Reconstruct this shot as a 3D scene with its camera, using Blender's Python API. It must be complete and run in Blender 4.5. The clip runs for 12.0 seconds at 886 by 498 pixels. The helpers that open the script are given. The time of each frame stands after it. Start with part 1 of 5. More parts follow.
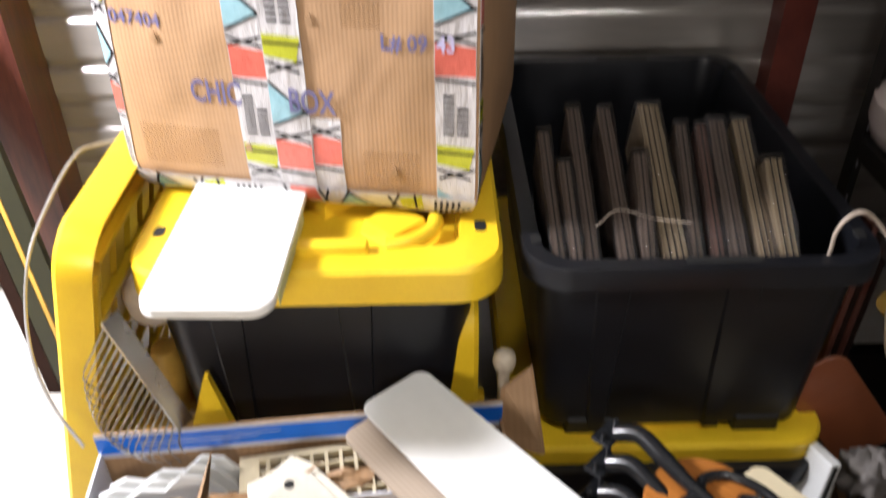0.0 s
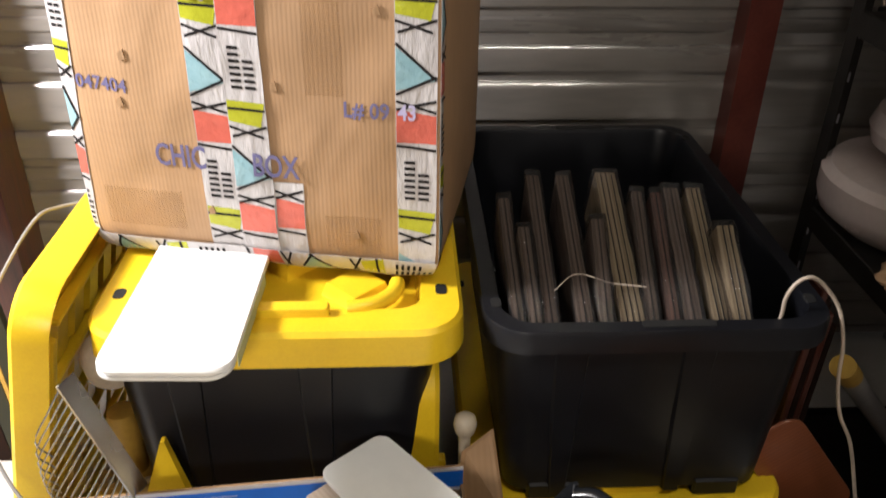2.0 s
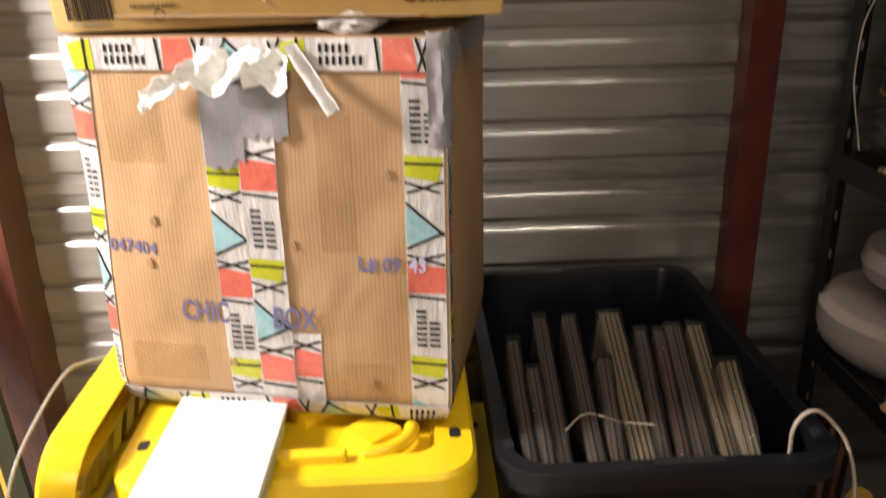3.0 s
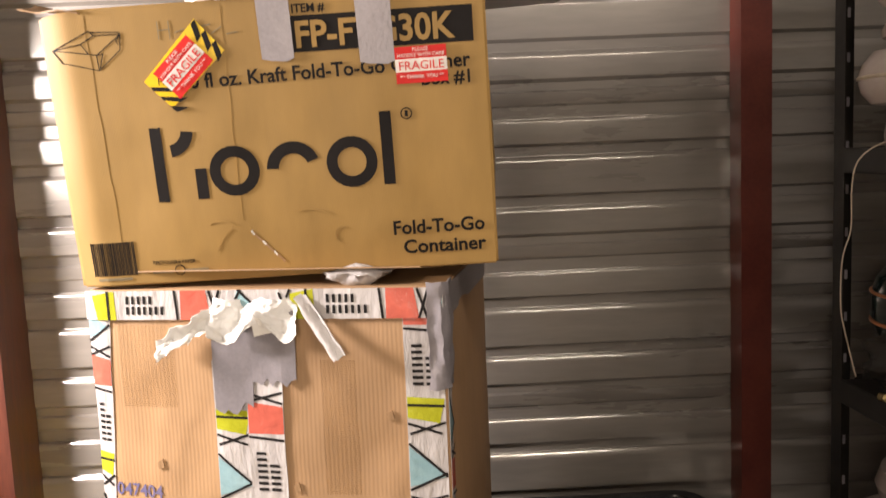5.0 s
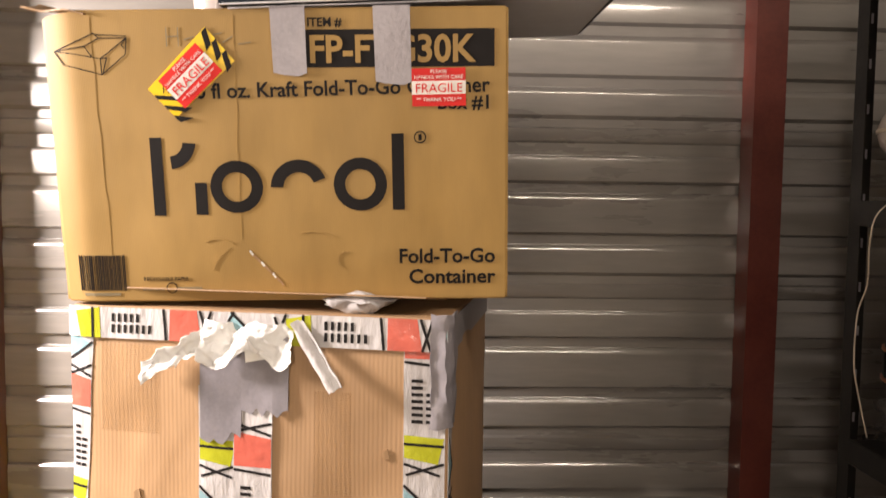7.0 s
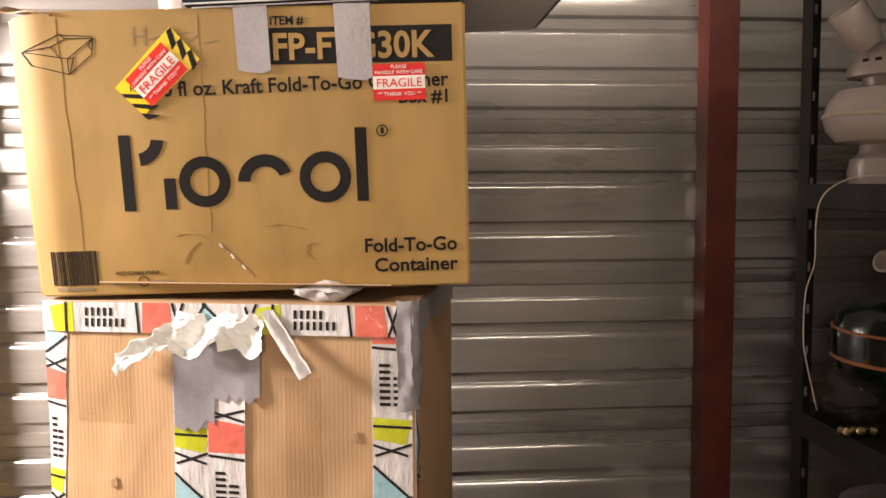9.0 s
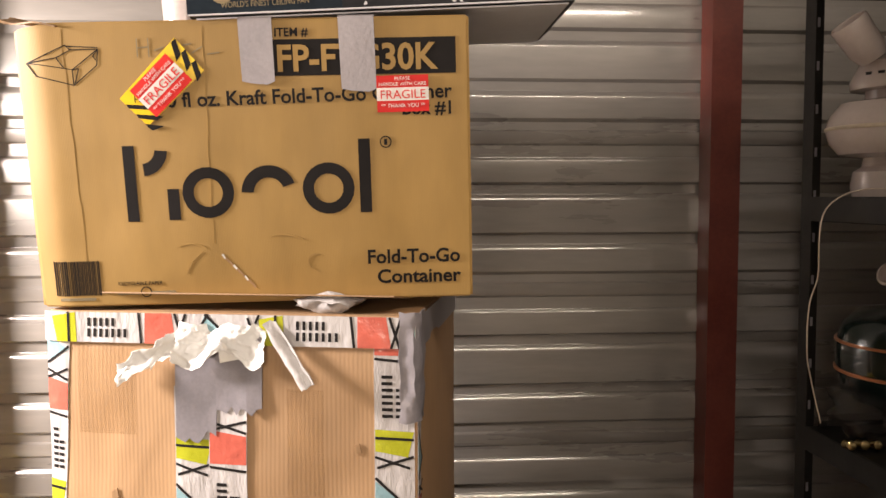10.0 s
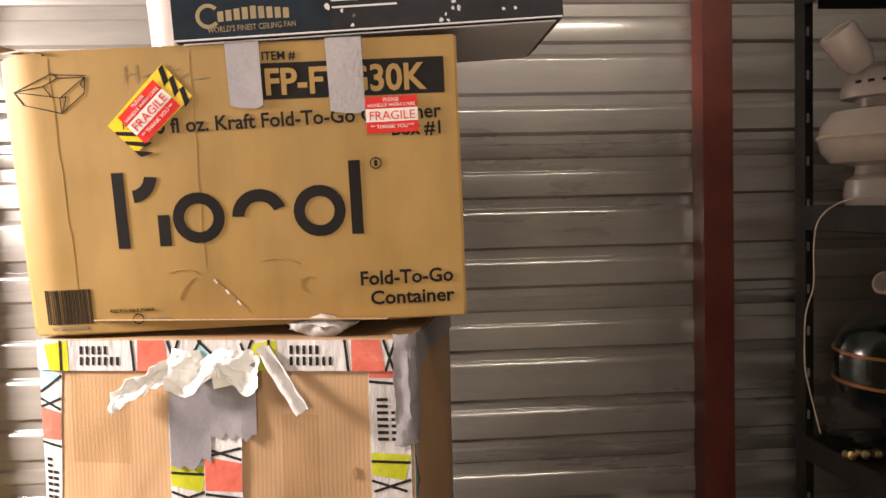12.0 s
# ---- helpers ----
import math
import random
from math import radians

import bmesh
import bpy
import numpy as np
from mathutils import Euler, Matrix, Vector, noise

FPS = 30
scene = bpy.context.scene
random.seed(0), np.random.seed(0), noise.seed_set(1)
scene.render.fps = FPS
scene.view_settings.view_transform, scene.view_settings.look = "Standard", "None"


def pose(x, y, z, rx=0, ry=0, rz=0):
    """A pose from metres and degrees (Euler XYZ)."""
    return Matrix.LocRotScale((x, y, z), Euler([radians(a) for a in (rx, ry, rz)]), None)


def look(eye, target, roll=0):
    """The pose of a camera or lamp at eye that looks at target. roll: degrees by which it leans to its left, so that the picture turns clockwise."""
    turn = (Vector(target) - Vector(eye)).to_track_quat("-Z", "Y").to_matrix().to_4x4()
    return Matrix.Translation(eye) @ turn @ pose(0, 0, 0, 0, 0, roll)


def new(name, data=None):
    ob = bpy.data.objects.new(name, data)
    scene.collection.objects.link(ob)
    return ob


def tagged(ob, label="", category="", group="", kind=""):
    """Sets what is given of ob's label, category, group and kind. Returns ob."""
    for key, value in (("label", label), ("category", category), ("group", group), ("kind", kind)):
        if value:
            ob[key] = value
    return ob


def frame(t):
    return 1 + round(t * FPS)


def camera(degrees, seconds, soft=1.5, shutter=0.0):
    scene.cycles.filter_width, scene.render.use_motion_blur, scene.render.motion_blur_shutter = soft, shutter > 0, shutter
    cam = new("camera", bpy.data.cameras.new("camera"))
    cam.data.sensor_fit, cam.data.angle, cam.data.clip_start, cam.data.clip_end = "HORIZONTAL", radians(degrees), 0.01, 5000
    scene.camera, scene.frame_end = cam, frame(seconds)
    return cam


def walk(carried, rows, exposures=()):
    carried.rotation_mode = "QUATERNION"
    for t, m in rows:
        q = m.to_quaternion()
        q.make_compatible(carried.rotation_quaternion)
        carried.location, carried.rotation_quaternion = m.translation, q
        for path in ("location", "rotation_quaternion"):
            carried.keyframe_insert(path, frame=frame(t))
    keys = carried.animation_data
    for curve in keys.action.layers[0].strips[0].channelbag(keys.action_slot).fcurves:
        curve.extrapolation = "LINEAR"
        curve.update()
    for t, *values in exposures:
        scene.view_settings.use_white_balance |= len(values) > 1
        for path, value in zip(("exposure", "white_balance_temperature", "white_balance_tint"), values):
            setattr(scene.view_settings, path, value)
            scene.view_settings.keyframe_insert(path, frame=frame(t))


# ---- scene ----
cam = camera(56.4, 12.0, shutter=0.5)
PATH = [
    (0, (0.107, 0.107, 1.381), (0.123, 1.75, 0.242), -0.75),
    (0.2, (0.110, 0.120, 1.370), (0.130, 1.679, 0.117), -0.65),
    (0.5, (0.1068, 0.1234, 1.3416), (0.1565, 1.6116, 0.0064), -0.33),
    (0.6, (0.106, 0.1261, 1.3401), (0.1632, 1.5976, -0.0132), -0.35),
    (0.8, (0.1096, 0.1290, 1.3452), (0.1788, 1.5969, -0.0132), -0.3),
    (1, (0.115, 0.1165, 1.3586), (0.188, 1.6225, 0.0450), -0.6),
    (1.5, (0.118, 0.107, 1.371), (0.208, 1.735, 0.212), -0.1),
    (2, (0.117, 0.092, 1.386), (0.212, 1.819, 0.381), 0.9),
    (2.5, (0.123, 0.08, 1.383), (0.222, 1.869, 0.493), 0.6),
    (3, (0.118, 0.043, 1.425), (0.19, 1.913, 0.718), -1.2),
    (3.5, (0.113, 0.022, 1.431), (0.175, 1.963, 0.953), -1.6),
    (3.7, (0.117, 0.023, 1.434), (0.173, 1.975, 1.004), -1.5),
    (5.3, (0.136, 0.008, 1.483), (0.195, 1.999, 1.307), -2.5),
    (5.5, (0.135, 0.01, 1.477), (0.2, 2.003, 1.331), -2.3),
    (6, (0.131, 0.008, 1.489), (0.202, 2.003, 1.379), -1.2),
    (6.5, (0.123, 0.019, 1.479), (0.191, 2.016, 1.376), -0.1),
    (7, (0.109, 0.062, 1.468), (0.2, 2.056, 1.333), 0.8),
    (7.2, (0.101, 0.061, 1.469), (0.209, 2.051, 1.307), 0.9),
    (9, (0.119, 0.019, 1.465), (0.276, 2.007, 1.313), -0.3),
    (9.5, (0.119, 0.023, 1.467), (0.274, 2.012, 1.325), 0.0),
    (10, (0.118, 0.02, 1.466), (0.27, 2.011, 1.34), -0.1),
    (10.5, (0.117, 0.022, 1.469), (0.258, 2.014, 1.35), -0.2),
    (11, (0.116, 0.022, 1.473), (0.259, 2.014, 1.366), -0.7),
    (11.5, (0.12, 0.025, 1.472), (0.268, 2.017, 1.381), -1.1),
    (12, (0.126, 0.025, 1.478), (0.283, 2.016, 1.378), -1.4),
]
TONE = [(0, -0.09, 5650, 11), (0.6, 0.03, 5350, 10), (1.5, -0.38, 5600, 10), (2.5, -0.35, 6250, 10), (3.5, -0.36, 6550, 13), (5.5, -0.33, 6650, 15), (12, -0.33, 6650, 15)]
walk(cam, [(t, look(eye, target, roll)) for t, eye, target, roll in PATH], TONE)

# ---------- light ----------
world = bpy.data.worlds.new("world")
scene.world = world
world.use_nodes = True
world.node_tree.nodes["Background"].inputs[0].default_value = (1.0, 0.93, 0.86, 1)
world.node_tree.nodes["Background"].inputs[1].default_value = 0.02


def area_lamp(name, eye, target, sx, sy, watts, colour):
    data = bpy.data.lights.new(name, "AREA")
    data.shape, data.size, data.size_y, data.energy, data.color = "RECTANGLE", sx, sy, watts, colour
    ob = new(name, data)
    ob.matrix_world = look(eye, target)
    return ob


area_lamp("corridor_lamp", (-0.35, -1.35, 1.60), (-0.05, 1.2, 1.10), 0.35, 0.35, 30, (1.0, 0.85, 0.69))
area_lamp("ceiling_tube", (0.80, -0.22, 2.90), (0.80, -0.21, 0.0), 1.20, 0.035, 27, (1.0, 0.88, 0.71))
# unseen lamp added at the left to brighten wall, floor and carton edges
area_lamp("work_lamp", (-1.35, 1.00, 1.75), (-0.70, 1.80, 0.95), 0.30, 0.30, 110, (1.0, 0.90, 0.82))

# ---------- materials ----------


def tree(name):
    m = bpy.data.materials.new(name)
    m.use_nodes = True
    nt = m.node_tree
    return m, nt, nt.nodes["Principled BSDF"]


def link(nt, a, b):
    nt.links.new(a, b)


def surface(name, col, col2=None, rough=0.5, metal=0.0, scale=6.0, fine=90.0, bump=0.15, stretch=(1, 1, 1), spec=0.5, dist=0.002, coat=0.0, speck=None):
    """Two-scale procedural surface: broad stains and fine grain with relief."""
    m, nt, b = tree(name)
    col2 = col2 or tuple(c * 0.72 for c in col)
    tc = nt.nodes.new("ShaderNodeTexCoord")
    mp = nt.nodes.new("ShaderNodeMapping")
    mp.inputs["Scale"].default_value = stretch
    link(nt, tc.outputs["Object"], mp.inputs["Vector"])
    info = nt.nodes.new("ShaderNodeObjectInfo")
    off = nt.nodes.new("ShaderNodeVectorMath")
    off.operation = "ADD"
    mul = nt.nodes.new("ShaderNodeMath")
    mul.operation = "MULTIPLY"
    mul.inputs[1].default_value = 17.0
    link(nt, info.outputs["Random"], mul.inputs[0])
    link(nt, mp.outputs[0], off.inputs[0])
    link(nt, mul.outputs[0], off.inputs[1])
    broad = nt.nodes.new("ShaderNodeTexNoise")
    broad.inputs["Scale"].default_value = scale
    broad.inputs["Detail"].default_value = 6
    broad.inputs["Roughness"].default_value = 0.62
    grain = nt.nodes.new("ShaderNodeTexNoise")
    grain.inputs["Scale"].default_value = fine
    grain.inputs["Detail"].default_value = 4
    for n in (broad, grain):
        link(nt, off.outputs[0], n.inputs["Vector"])
    add = nt.nodes.new("ShaderNodeMath")
    add.operation = "MULTIPLY_ADD"
    add.inputs[1].default_value = 0.35
    link(nt, grain.outputs["Fac"], add.inputs[0])
    link(nt, broad.outputs["Fac"], add.inputs[2])
    ramp = nt.nodes.new("ShaderNodeValToRGB")
    ramp.color_ramp.elements[0].position, ramp.color_ramp.elements[1].position = 0.5, 0.85
    ramp.color_ramp.elements[0].color, ramp.color_ramp.elements[1].color = (*col2, 1), (*col, 1)
    link(nt, add.outputs[0], ramp.inputs[0])
    last = ramp.outputs[0]
    if speck:
        sp = nt.nodes.new("ShaderNodeTexNoise")
        sp.inputs["Scale"].default_value = speck[1]
        sp.inputs["Detail"].default_value = 2
        link(nt, off.outputs[0], sp.inputs["Vector"])
        sr = nt.nodes.new("ShaderNodeValToRGB")
        sr.color_ramp.elements[0].position, sr.color_ramp.elements[1].position = speck[2], speck[2] + 0.05
        link(nt, sp.outputs["Fac"], sr.inputs[0])
        mix = nt.nodes.new("ShaderNodeMixRGB")
        mix.inputs[2].default_value = (*speck[0], 1)
        link(nt, sr.outputs[0], mix.inputs[0])
        link(nt, last, mix.inputs[1])
        last = mix.outputs[0]
    link(nt, last, b.inputs["Base Color"])
    rr = nt.nodes.new("ShaderNodeMapRange")
    rr.inputs["To Min"].default_value, rr.inputs["To Max"].default_value = max(0.03, rough - 0.12), min(1, rough + 0.12)
    link(nt, broad.outputs["Fac"], rr.inputs["Value"])
    link(nt, rr.outputs[0], b.inputs["Roughness"])
    b.inputs["Metallic"].default_value = metal
    b.inputs["Specular IOR Level"].default_value = spec
    b.inputs["Coat Weight"].default_value = coat
    bp = nt.nodes.new("ShaderNodeBump")
    bp.inputs["Strength"].default_value = bump
    bp.inputs["Distance"].default_value = dist
    link(nt, add.outputs[0], bp.inputs["Height"])
    link(nt, bp.outputs[0], b.inputs["Normal"])
    return m


def cardboard(name, col, flute=240.0, axis="X", depth=0.12):
    """Kraft board: faint flutes showing through the liner, fibres and scuffs."""
    m = surface(name, col, tuple(c * 0.80 for c in col), rough=0.62, scale=5, fine=60, bump=0.12, stretch=(1, 1, 0.25))
    nt = m.node_tree
    b = nt.nodes["Principled BSDF"]
    tc = nt.nodes.new("ShaderNodeTexCoord")
    wv = nt.nodes.new("ShaderNodeTexWave")
    wv.bands_direction = axis
    wv.inputs["Scale"].default_value = flute / 6.283
    wv.inputs["Distortion"].default_value = 0.6
    wv.inputs["Detail"].default_value = 1
    link(nt, tc.outputs["Object"], wv.inputs["Vector"])
    big = nt.nodes.new("ShaderNodeTexNoise")
    big.inputs["Scale"].default_value = 11
    big.inputs["Detail"].default_value = 3
    link(nt, tc.outputs["Object"], big.inputs["Vector"])
    sumn = nt.nodes.new("ShaderNodeMath")
    sumn.operation = "MULTIPLY_ADD"
    sumn.inputs[1].default_value = 3.0
    link(nt, big.outputs["Fac"], sumn.inputs[0])
    link(nt, wv.outputs["Fac"], sumn.inputs[2])
    old = [n for n in nt.nodes if n.type == "BUMP"][0]
    bp = nt.nodes.new("ShaderNodeBump")
    bp.inputs["Strength"].default_value = depth
    bp.inputs["Distance"].default_value = 0.002
    link(nt, sumn.outputs[0], bp.inputs["Height"])
    link(nt, old.outputs[0], bp.inputs["Normal"])
    link(nt, bp.outputs[0], b.inputs["Normal"])
    ramp = [n for n in nt.nodes if n.type == "VALTORGB"][0]
    mix = nt.nodes.new("ShaderNodeMixRGB")
    mix.blend_type = "MULTIPLY"
    mix.inputs[0].default_value = 0.05
    link(nt, ramp.outputs[0], mix.inputs[1])
    link(nt, wv.outputs["Color"], mix.inputs[2])
    link(nt, mix.outputs[0], b.inputs["Base Color"])
    return m


def wood(name, col, col2, along="X", scale=9.0, rough=0.4, coat=0.2):
    m, nt, b = tree(name)
    tc = nt.nodes.new("ShaderNodeTexCoord")
    mp = nt.nodes.new("ShaderNodeMapping")
    mp.inputs["Scale"].default_value = (1.2, 14, 14) if along == "X" else (14, 1.2, 14)
    link(nt, tc.outputs["Object"], mp.inputs["Vector"])
    n1 = nt.nodes.new("ShaderNodeTexNoise")
    n1.inputs["Scale"].default_value = scale
    n1.inputs["Detail"].default_value = 8
    n1.inputs["Distortion"].default_value = 0.7
    link(nt, mp.outputs[0], n1.inputs["Vector"])
    wv = nt.nodes.new("ShaderNodeTexWave")
    wv.bands_direction = "Y" if along == "X" else "X"
    wv.inputs["Scale"].default_value = 3.2
    wv.inputs["Distortion"].default_value = 4
    wv.inputs["Detail"].default_value = 3
    link(nt, mp.outputs[0], wv.inputs["Vector"])
    mx = nt.nodes.new("ShaderNodeMath")
    mx.operation = "MULTIPLY"
    link(nt, n1.outputs["Fac"], mx.inputs[0])
    link(nt, wv.outputs["Fac"], mx.inputs[1])
    ramp = nt.nodes.new("ShaderNodeValToRGB")
    ramp.color_ramp.elements[0].position, ramp.color_ramp.elements[1].position = 0.05, 0.5
    ramp.color_ramp.elements[0].color, ramp.color_ramp.elements[1].color = (*col2, 1), (*col, 1)
    link(nt, mx.outputs[0], ramp.inputs[0])
    link(nt, ramp.outputs[0], b.inputs["Base Color"])
    b.inputs["Roughness"].default_value = rough
    b.inputs["Coat Weight"].default_value = coat
    bp = nt.nodes.new("ShaderNodeBump")
    bp.inputs["Strength"].default_value, bp.inputs["Distance"].default_value = 0.15, 0.0008
    link(nt, mx.outputs[0], bp.inputs["Height"])
    link(nt, bp.outputs[0], b.inputs["Normal"])
    return m


def film(name, tint, gloss=0.22, rough=0.12):
    """Thin clear plastic: mostly clear, with wrinkled gloss."""
    m, nt, b = tree(name)
    out = nt.nodes["Material Output"]
    clear = nt.nodes.new("ShaderNodeBsdfTransparent")
    clear.inputs[0].default_value = (*tint, 1)
    b.inputs["Base Color"].default_value = (0.05, 0.05, 0.05, 1)
    b.inputs["Specular IOR Level"].default_value = 1.0
    b.inputs["Coat Weight"].default_value = 1.0
    b.inputs["Coat Roughness"].default_value = 0.08
    b.inputs["Roughness"].default_value = rough
    n = nt.nodes.new("ShaderNodeTexNoise")
    n.inputs["Scale"].default_value = 45
    n.inputs["Detail"].default_value = 4
    bp = nt.nodes.new("ShaderNodeBump")
    bp.inputs["Strength"].default_value, bp.inputs["Distance"].default_value = 0.8, 0.006
    link(nt, n.outputs["Fac"], bp.inputs["Height"])
    link(nt, bp.outputs[0], b.inputs["Normal"])
    mix = nt.nodes.new("ShaderNodeMixShader")
    mix.inputs[0].default_value = gloss
    link(nt, clear.outputs[0], mix.inputs[1])
    link(nt, b.outputs[0], mix.inputs[2])
    link(nt, mix.outputs[0], out.inputs[0])
    return m


CONCRETE = surface("concrete", (0.68, 0.66, 0.62), (0.54, 0.52, 0.48), rough=0.75, scale=2.5, fine=140, bump=0.3)
SHEET = surface("painted_sheet_metal", (0.26, 0.242, 0.222), (0.195, 0.182, 0.168), rough=0.30, metal=0.15, scale=3, fine=30, bump=0.04, stretch=(0.35, 1, 2.5), coat=1.0)
SHEET.node_tree.nodes["Principled BSDF"].inputs["Coat Roughness"].default_value = 0.12
SHEET.node_tree.nodes["Principled BSDF"].inputs["Coat IOR"].default_value = 1.9
PARTITION = surface("plain_partition_paint", (0.33, 0.31, 0.285), (0.27, 0.255, 0.235), rough=0.6, scale=2, fine=40)
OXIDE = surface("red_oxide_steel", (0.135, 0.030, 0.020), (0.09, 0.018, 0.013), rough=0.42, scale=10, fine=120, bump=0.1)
# dark red wood, also the west stud's red oxide with shade painted in
WOOD_AND_STUD_SHADE = surface("dark_red_wood_and_shaded_stud", (0.10, 0.030, 0.018), (0.05, 0.014, 0.010), rough=0.4, scale=9, fine=60, stretch=(6, 6, 0.6), coat=0.2)
YELLOW = surface("yellow_polypropylene", (0.86, 0.60, 0.012), (0.76, 0.50, 0.010), rough=0.36, scale=7, fine=220, bump=0.06, spec=0.5)
BLACKPP = surface("black_polypropylene", (0.0075, 0.0085, 0.012), (0.005, 0.0055, 0.0075), rough=0.38, scale=9, fine=300, bump=0.12, spec=0.40)
# near-black: paints the shade in holes and vents; also joints, edging, a wire
HOLE_SHADE_BLACK = surface("black_hole_shade_and_edging", (0.008, 0.008, 0.008), rough=0.7)
KRAFT = cardboard("kraft_board", (0.43, 0.265, 0.138), flute=330, depth=0.08)
KRAFT_GOLD = cardboard("golden_kraft_board", (0.385, 0.235, 0.066), flute=900, depth=0.07)
KRAFT_IN = cardboard("kraft_board_torn", (0.36, 0.22, 0.11), flute=200)
TAPE_WHITE = surface("white_printed_tape", (0.56, 0.545, 0.55), (0.42, 0.40, 0.40), rough=0.22, scale=22, fine=70, bump=0.75, dist=0.006, stretch=(1.6, 1, 0.45))
# silver tape; its grey also paints the light in the shelf post slots
TAPE_SLOT_GREY = surface("silver_cloth_tape_and_slot_light", (0.29, 0.272, 0.297), (0.22, 0.208, 0.228), rough=0.4, metal=0.15, scale=16, fine=200, bump=0.35, dist=0.003)
TAPE_BACK = surface("peeled_tape_back", (0.82, 0.82, 0.80), (0.70, 0.70, 0.69), rough=0.5, scale=18, fine=90, bump=0.4, dist=0.004)
TAPE_CLEAR = film("clear_parcel_tape", (0.995, 0.985, 0.965), gloss=0.04, rough=0.15)
CORAL = surface("coral_print", (0.60, 0.14, 0.10), (0.47, 0.11, 0.08), rough=0.22, scale=22, fine=70, bump=0.6, dist=0.005)
LIME = surface("lime_print", (0.42, 0.44, 0.03), (0.34, 0.36, 0.02), rough=0.22, scale=22, fine=70, bump=0.6, dist=0.005)
SKYBLUE = surface("pale_blue_print", (0.30, 0.47, 0.52), (0.22, 0.37, 0.42), rough=0.22, scale=22, fine=70, bump=0.6, dist=0.005)
INK = surface("black_ink", (0.016, 0.014, 0.014), rough=0.6, spec=0.12)
INK_BLUE = surface("faded_blue_ink", (0.10, 0.10, 0.24), (0.16, 0.14, 0.25), rough=0.6)
INK_PALE = surface("ink_under_tape", (0.40, 0.37, 0.62), (0.50, 0.47, 0.66), rough=0.35)
INK_GREY = surface("pencil_grey", (0.25, 0.20, 0.11), rough=0.6)
RED_LABEL = surface("red_label", (0.68, 0.025, 0.02), (0.58, 0.02, 0.018), spec=0.25, rough=0.55, fine=40)
WHITE_LABEL = surface("white_label", (0.80, 0.78, 0.75), rough=0.35)
WHITE_PAINT = surface("white_lacquer", (0.80, 0.81, 0.80), (0.74, 0.75, 0.74), rough=0.32, scale=4, fine=60, bump=0.04, coat=0.2)
CREAM = surface("cream_plastic", (0.74, 0.65, 0.44), (0.66, 0.57, 0.38), rough=0.45)
MDF = surface("particle_board", (0.60, 0.46, 0.27), (0.52, 0.39, 0.21), rough=0.7, scale=10, fine=260, bump=0.2, speck=((0.30, 0.20, 0.10), 170, 0.69))
OAK = wood("honey_oak_veneer", (0.47, 0.18, 0.030), (0.30, 0.105, 0.018))
WEATHERED = wood("grey_wood_veneer", (0.40, 0.33, 0.26), (0.355, 0.29, 0.225), rough=0.5, coat=0.05)
CHERRY = wood("reddish_cherry_veneer", (0.26, 0.085, 0.035), (0.21, 0.065, 0.027), rough=0.3, coat=0.3)
BLACK_IRON = surface("black_enamel_iron", (0.012, 0.013, 0.015), rough=0.25, scale=14, fine=120, bump=0.15, coat=0.3)
BLUE_CARTON = surface("blue_printed_carton", (0.018, 0.17, 0.78), (0.014, 0.13, 0.64), rough=0.35, fine=50)
WHITE_CARTON = surface("white_printed_carton", (0.66, 0.66, 0.70), (0.58, 0.58, 0.62), rough=0.4, fine=50)
BLACK_CARTON = surface("black_printed_carton", (0.016, 0.016, 0.019), (0.03, 0.032, 0.038), rough=0.5, spec=0.15, scale=8, fine=50, speck=((0.5, 0.48, 0.45), 22, 0.72))
NAVY_CARTON = surface("navy_printed_carton", (0.007, 0.013, 0.021), (0.014, 0.025, 0.038), rough=0.5, spec=0.15, scale=16, fine=50)
GOLD_INK = surface("dull_gold_ink", (0.34, 0.26, 0.14), rough=0.45)
BONE = surface("bone_white_enamel", (0.54, 0.475, 0.45), (0.47, 0.41, 0.385), rough=0.25, scale=4, coat=0.3)
TRIM = surface("dark_brown_trim", (0.022, 0.010, 0.007), (0.012, 0.006, 0.004), rough=0.75, spec=0.12, scale=12, fine=80)
OLIVE = surface("olive_painted_trim", (0.016, 0.017, 0.008), (0.024, 0.024, 0.010), rough=0.5)
GREEN_ENAMEL = surface("dark_green_enamel", (0.0035, 0.014, 0.012), (0.003, 0.010, 0.009), rough=0.22, coat=0.4)
BLACK_STEEL = surface("black_shelf_steel", (0.007, 0.0065, 0.006), (0.014, 0.012, 0.010), spec=0.25, rough=0.5, scale=14, fine=150, bump=0.12)
CHROME = surface("bright_steel_wire", (0.62, 0.60, 0.56), rough=0.25, metal=1.0)
BRASS = surface("brushed_brass", (0.55, 0.42, 0.20), rough=0.28, metal=1.0)
COPPER = surface("copper_badge", (0.55, 0.22, 0.10), rough=0.4, metal=0.6)
CORD = surface("ivory_flex", (0.62, 0.52, 0.42), rough=0.4)
GREY_CORD = surface("grey_flex", (0.30, 0.29, 0.28), rough=0.45)
BAG = film("clear_plastic_bag", (0.80, 0.78, 0.76), gloss=0.30, rough=0.15)
WRAP = film("shrink_wrap", (0.80, 0.78, 0.76), gloss=0.34, rough=0.08)
PAPER = surface("crumpled_grey_paper", (0.17, 0.155, 0.145), (0.12, 0.11, 0.10), rough=0.8, scale=30, bump=0.5, dist=0.006)
PALE_PINE = wood("pale_sawn_wood", (0.52, 0.42, 0.27), (0.36, 0.28, 0.17), along="Y", rough=0.7, coat=0.0)
GREY_PINE = wood("grey_brown_wood", (0.20, 0.148, 0.118), (0.105, 0.074, 0.058), along="Y", rough=0.65, coat=0.0)
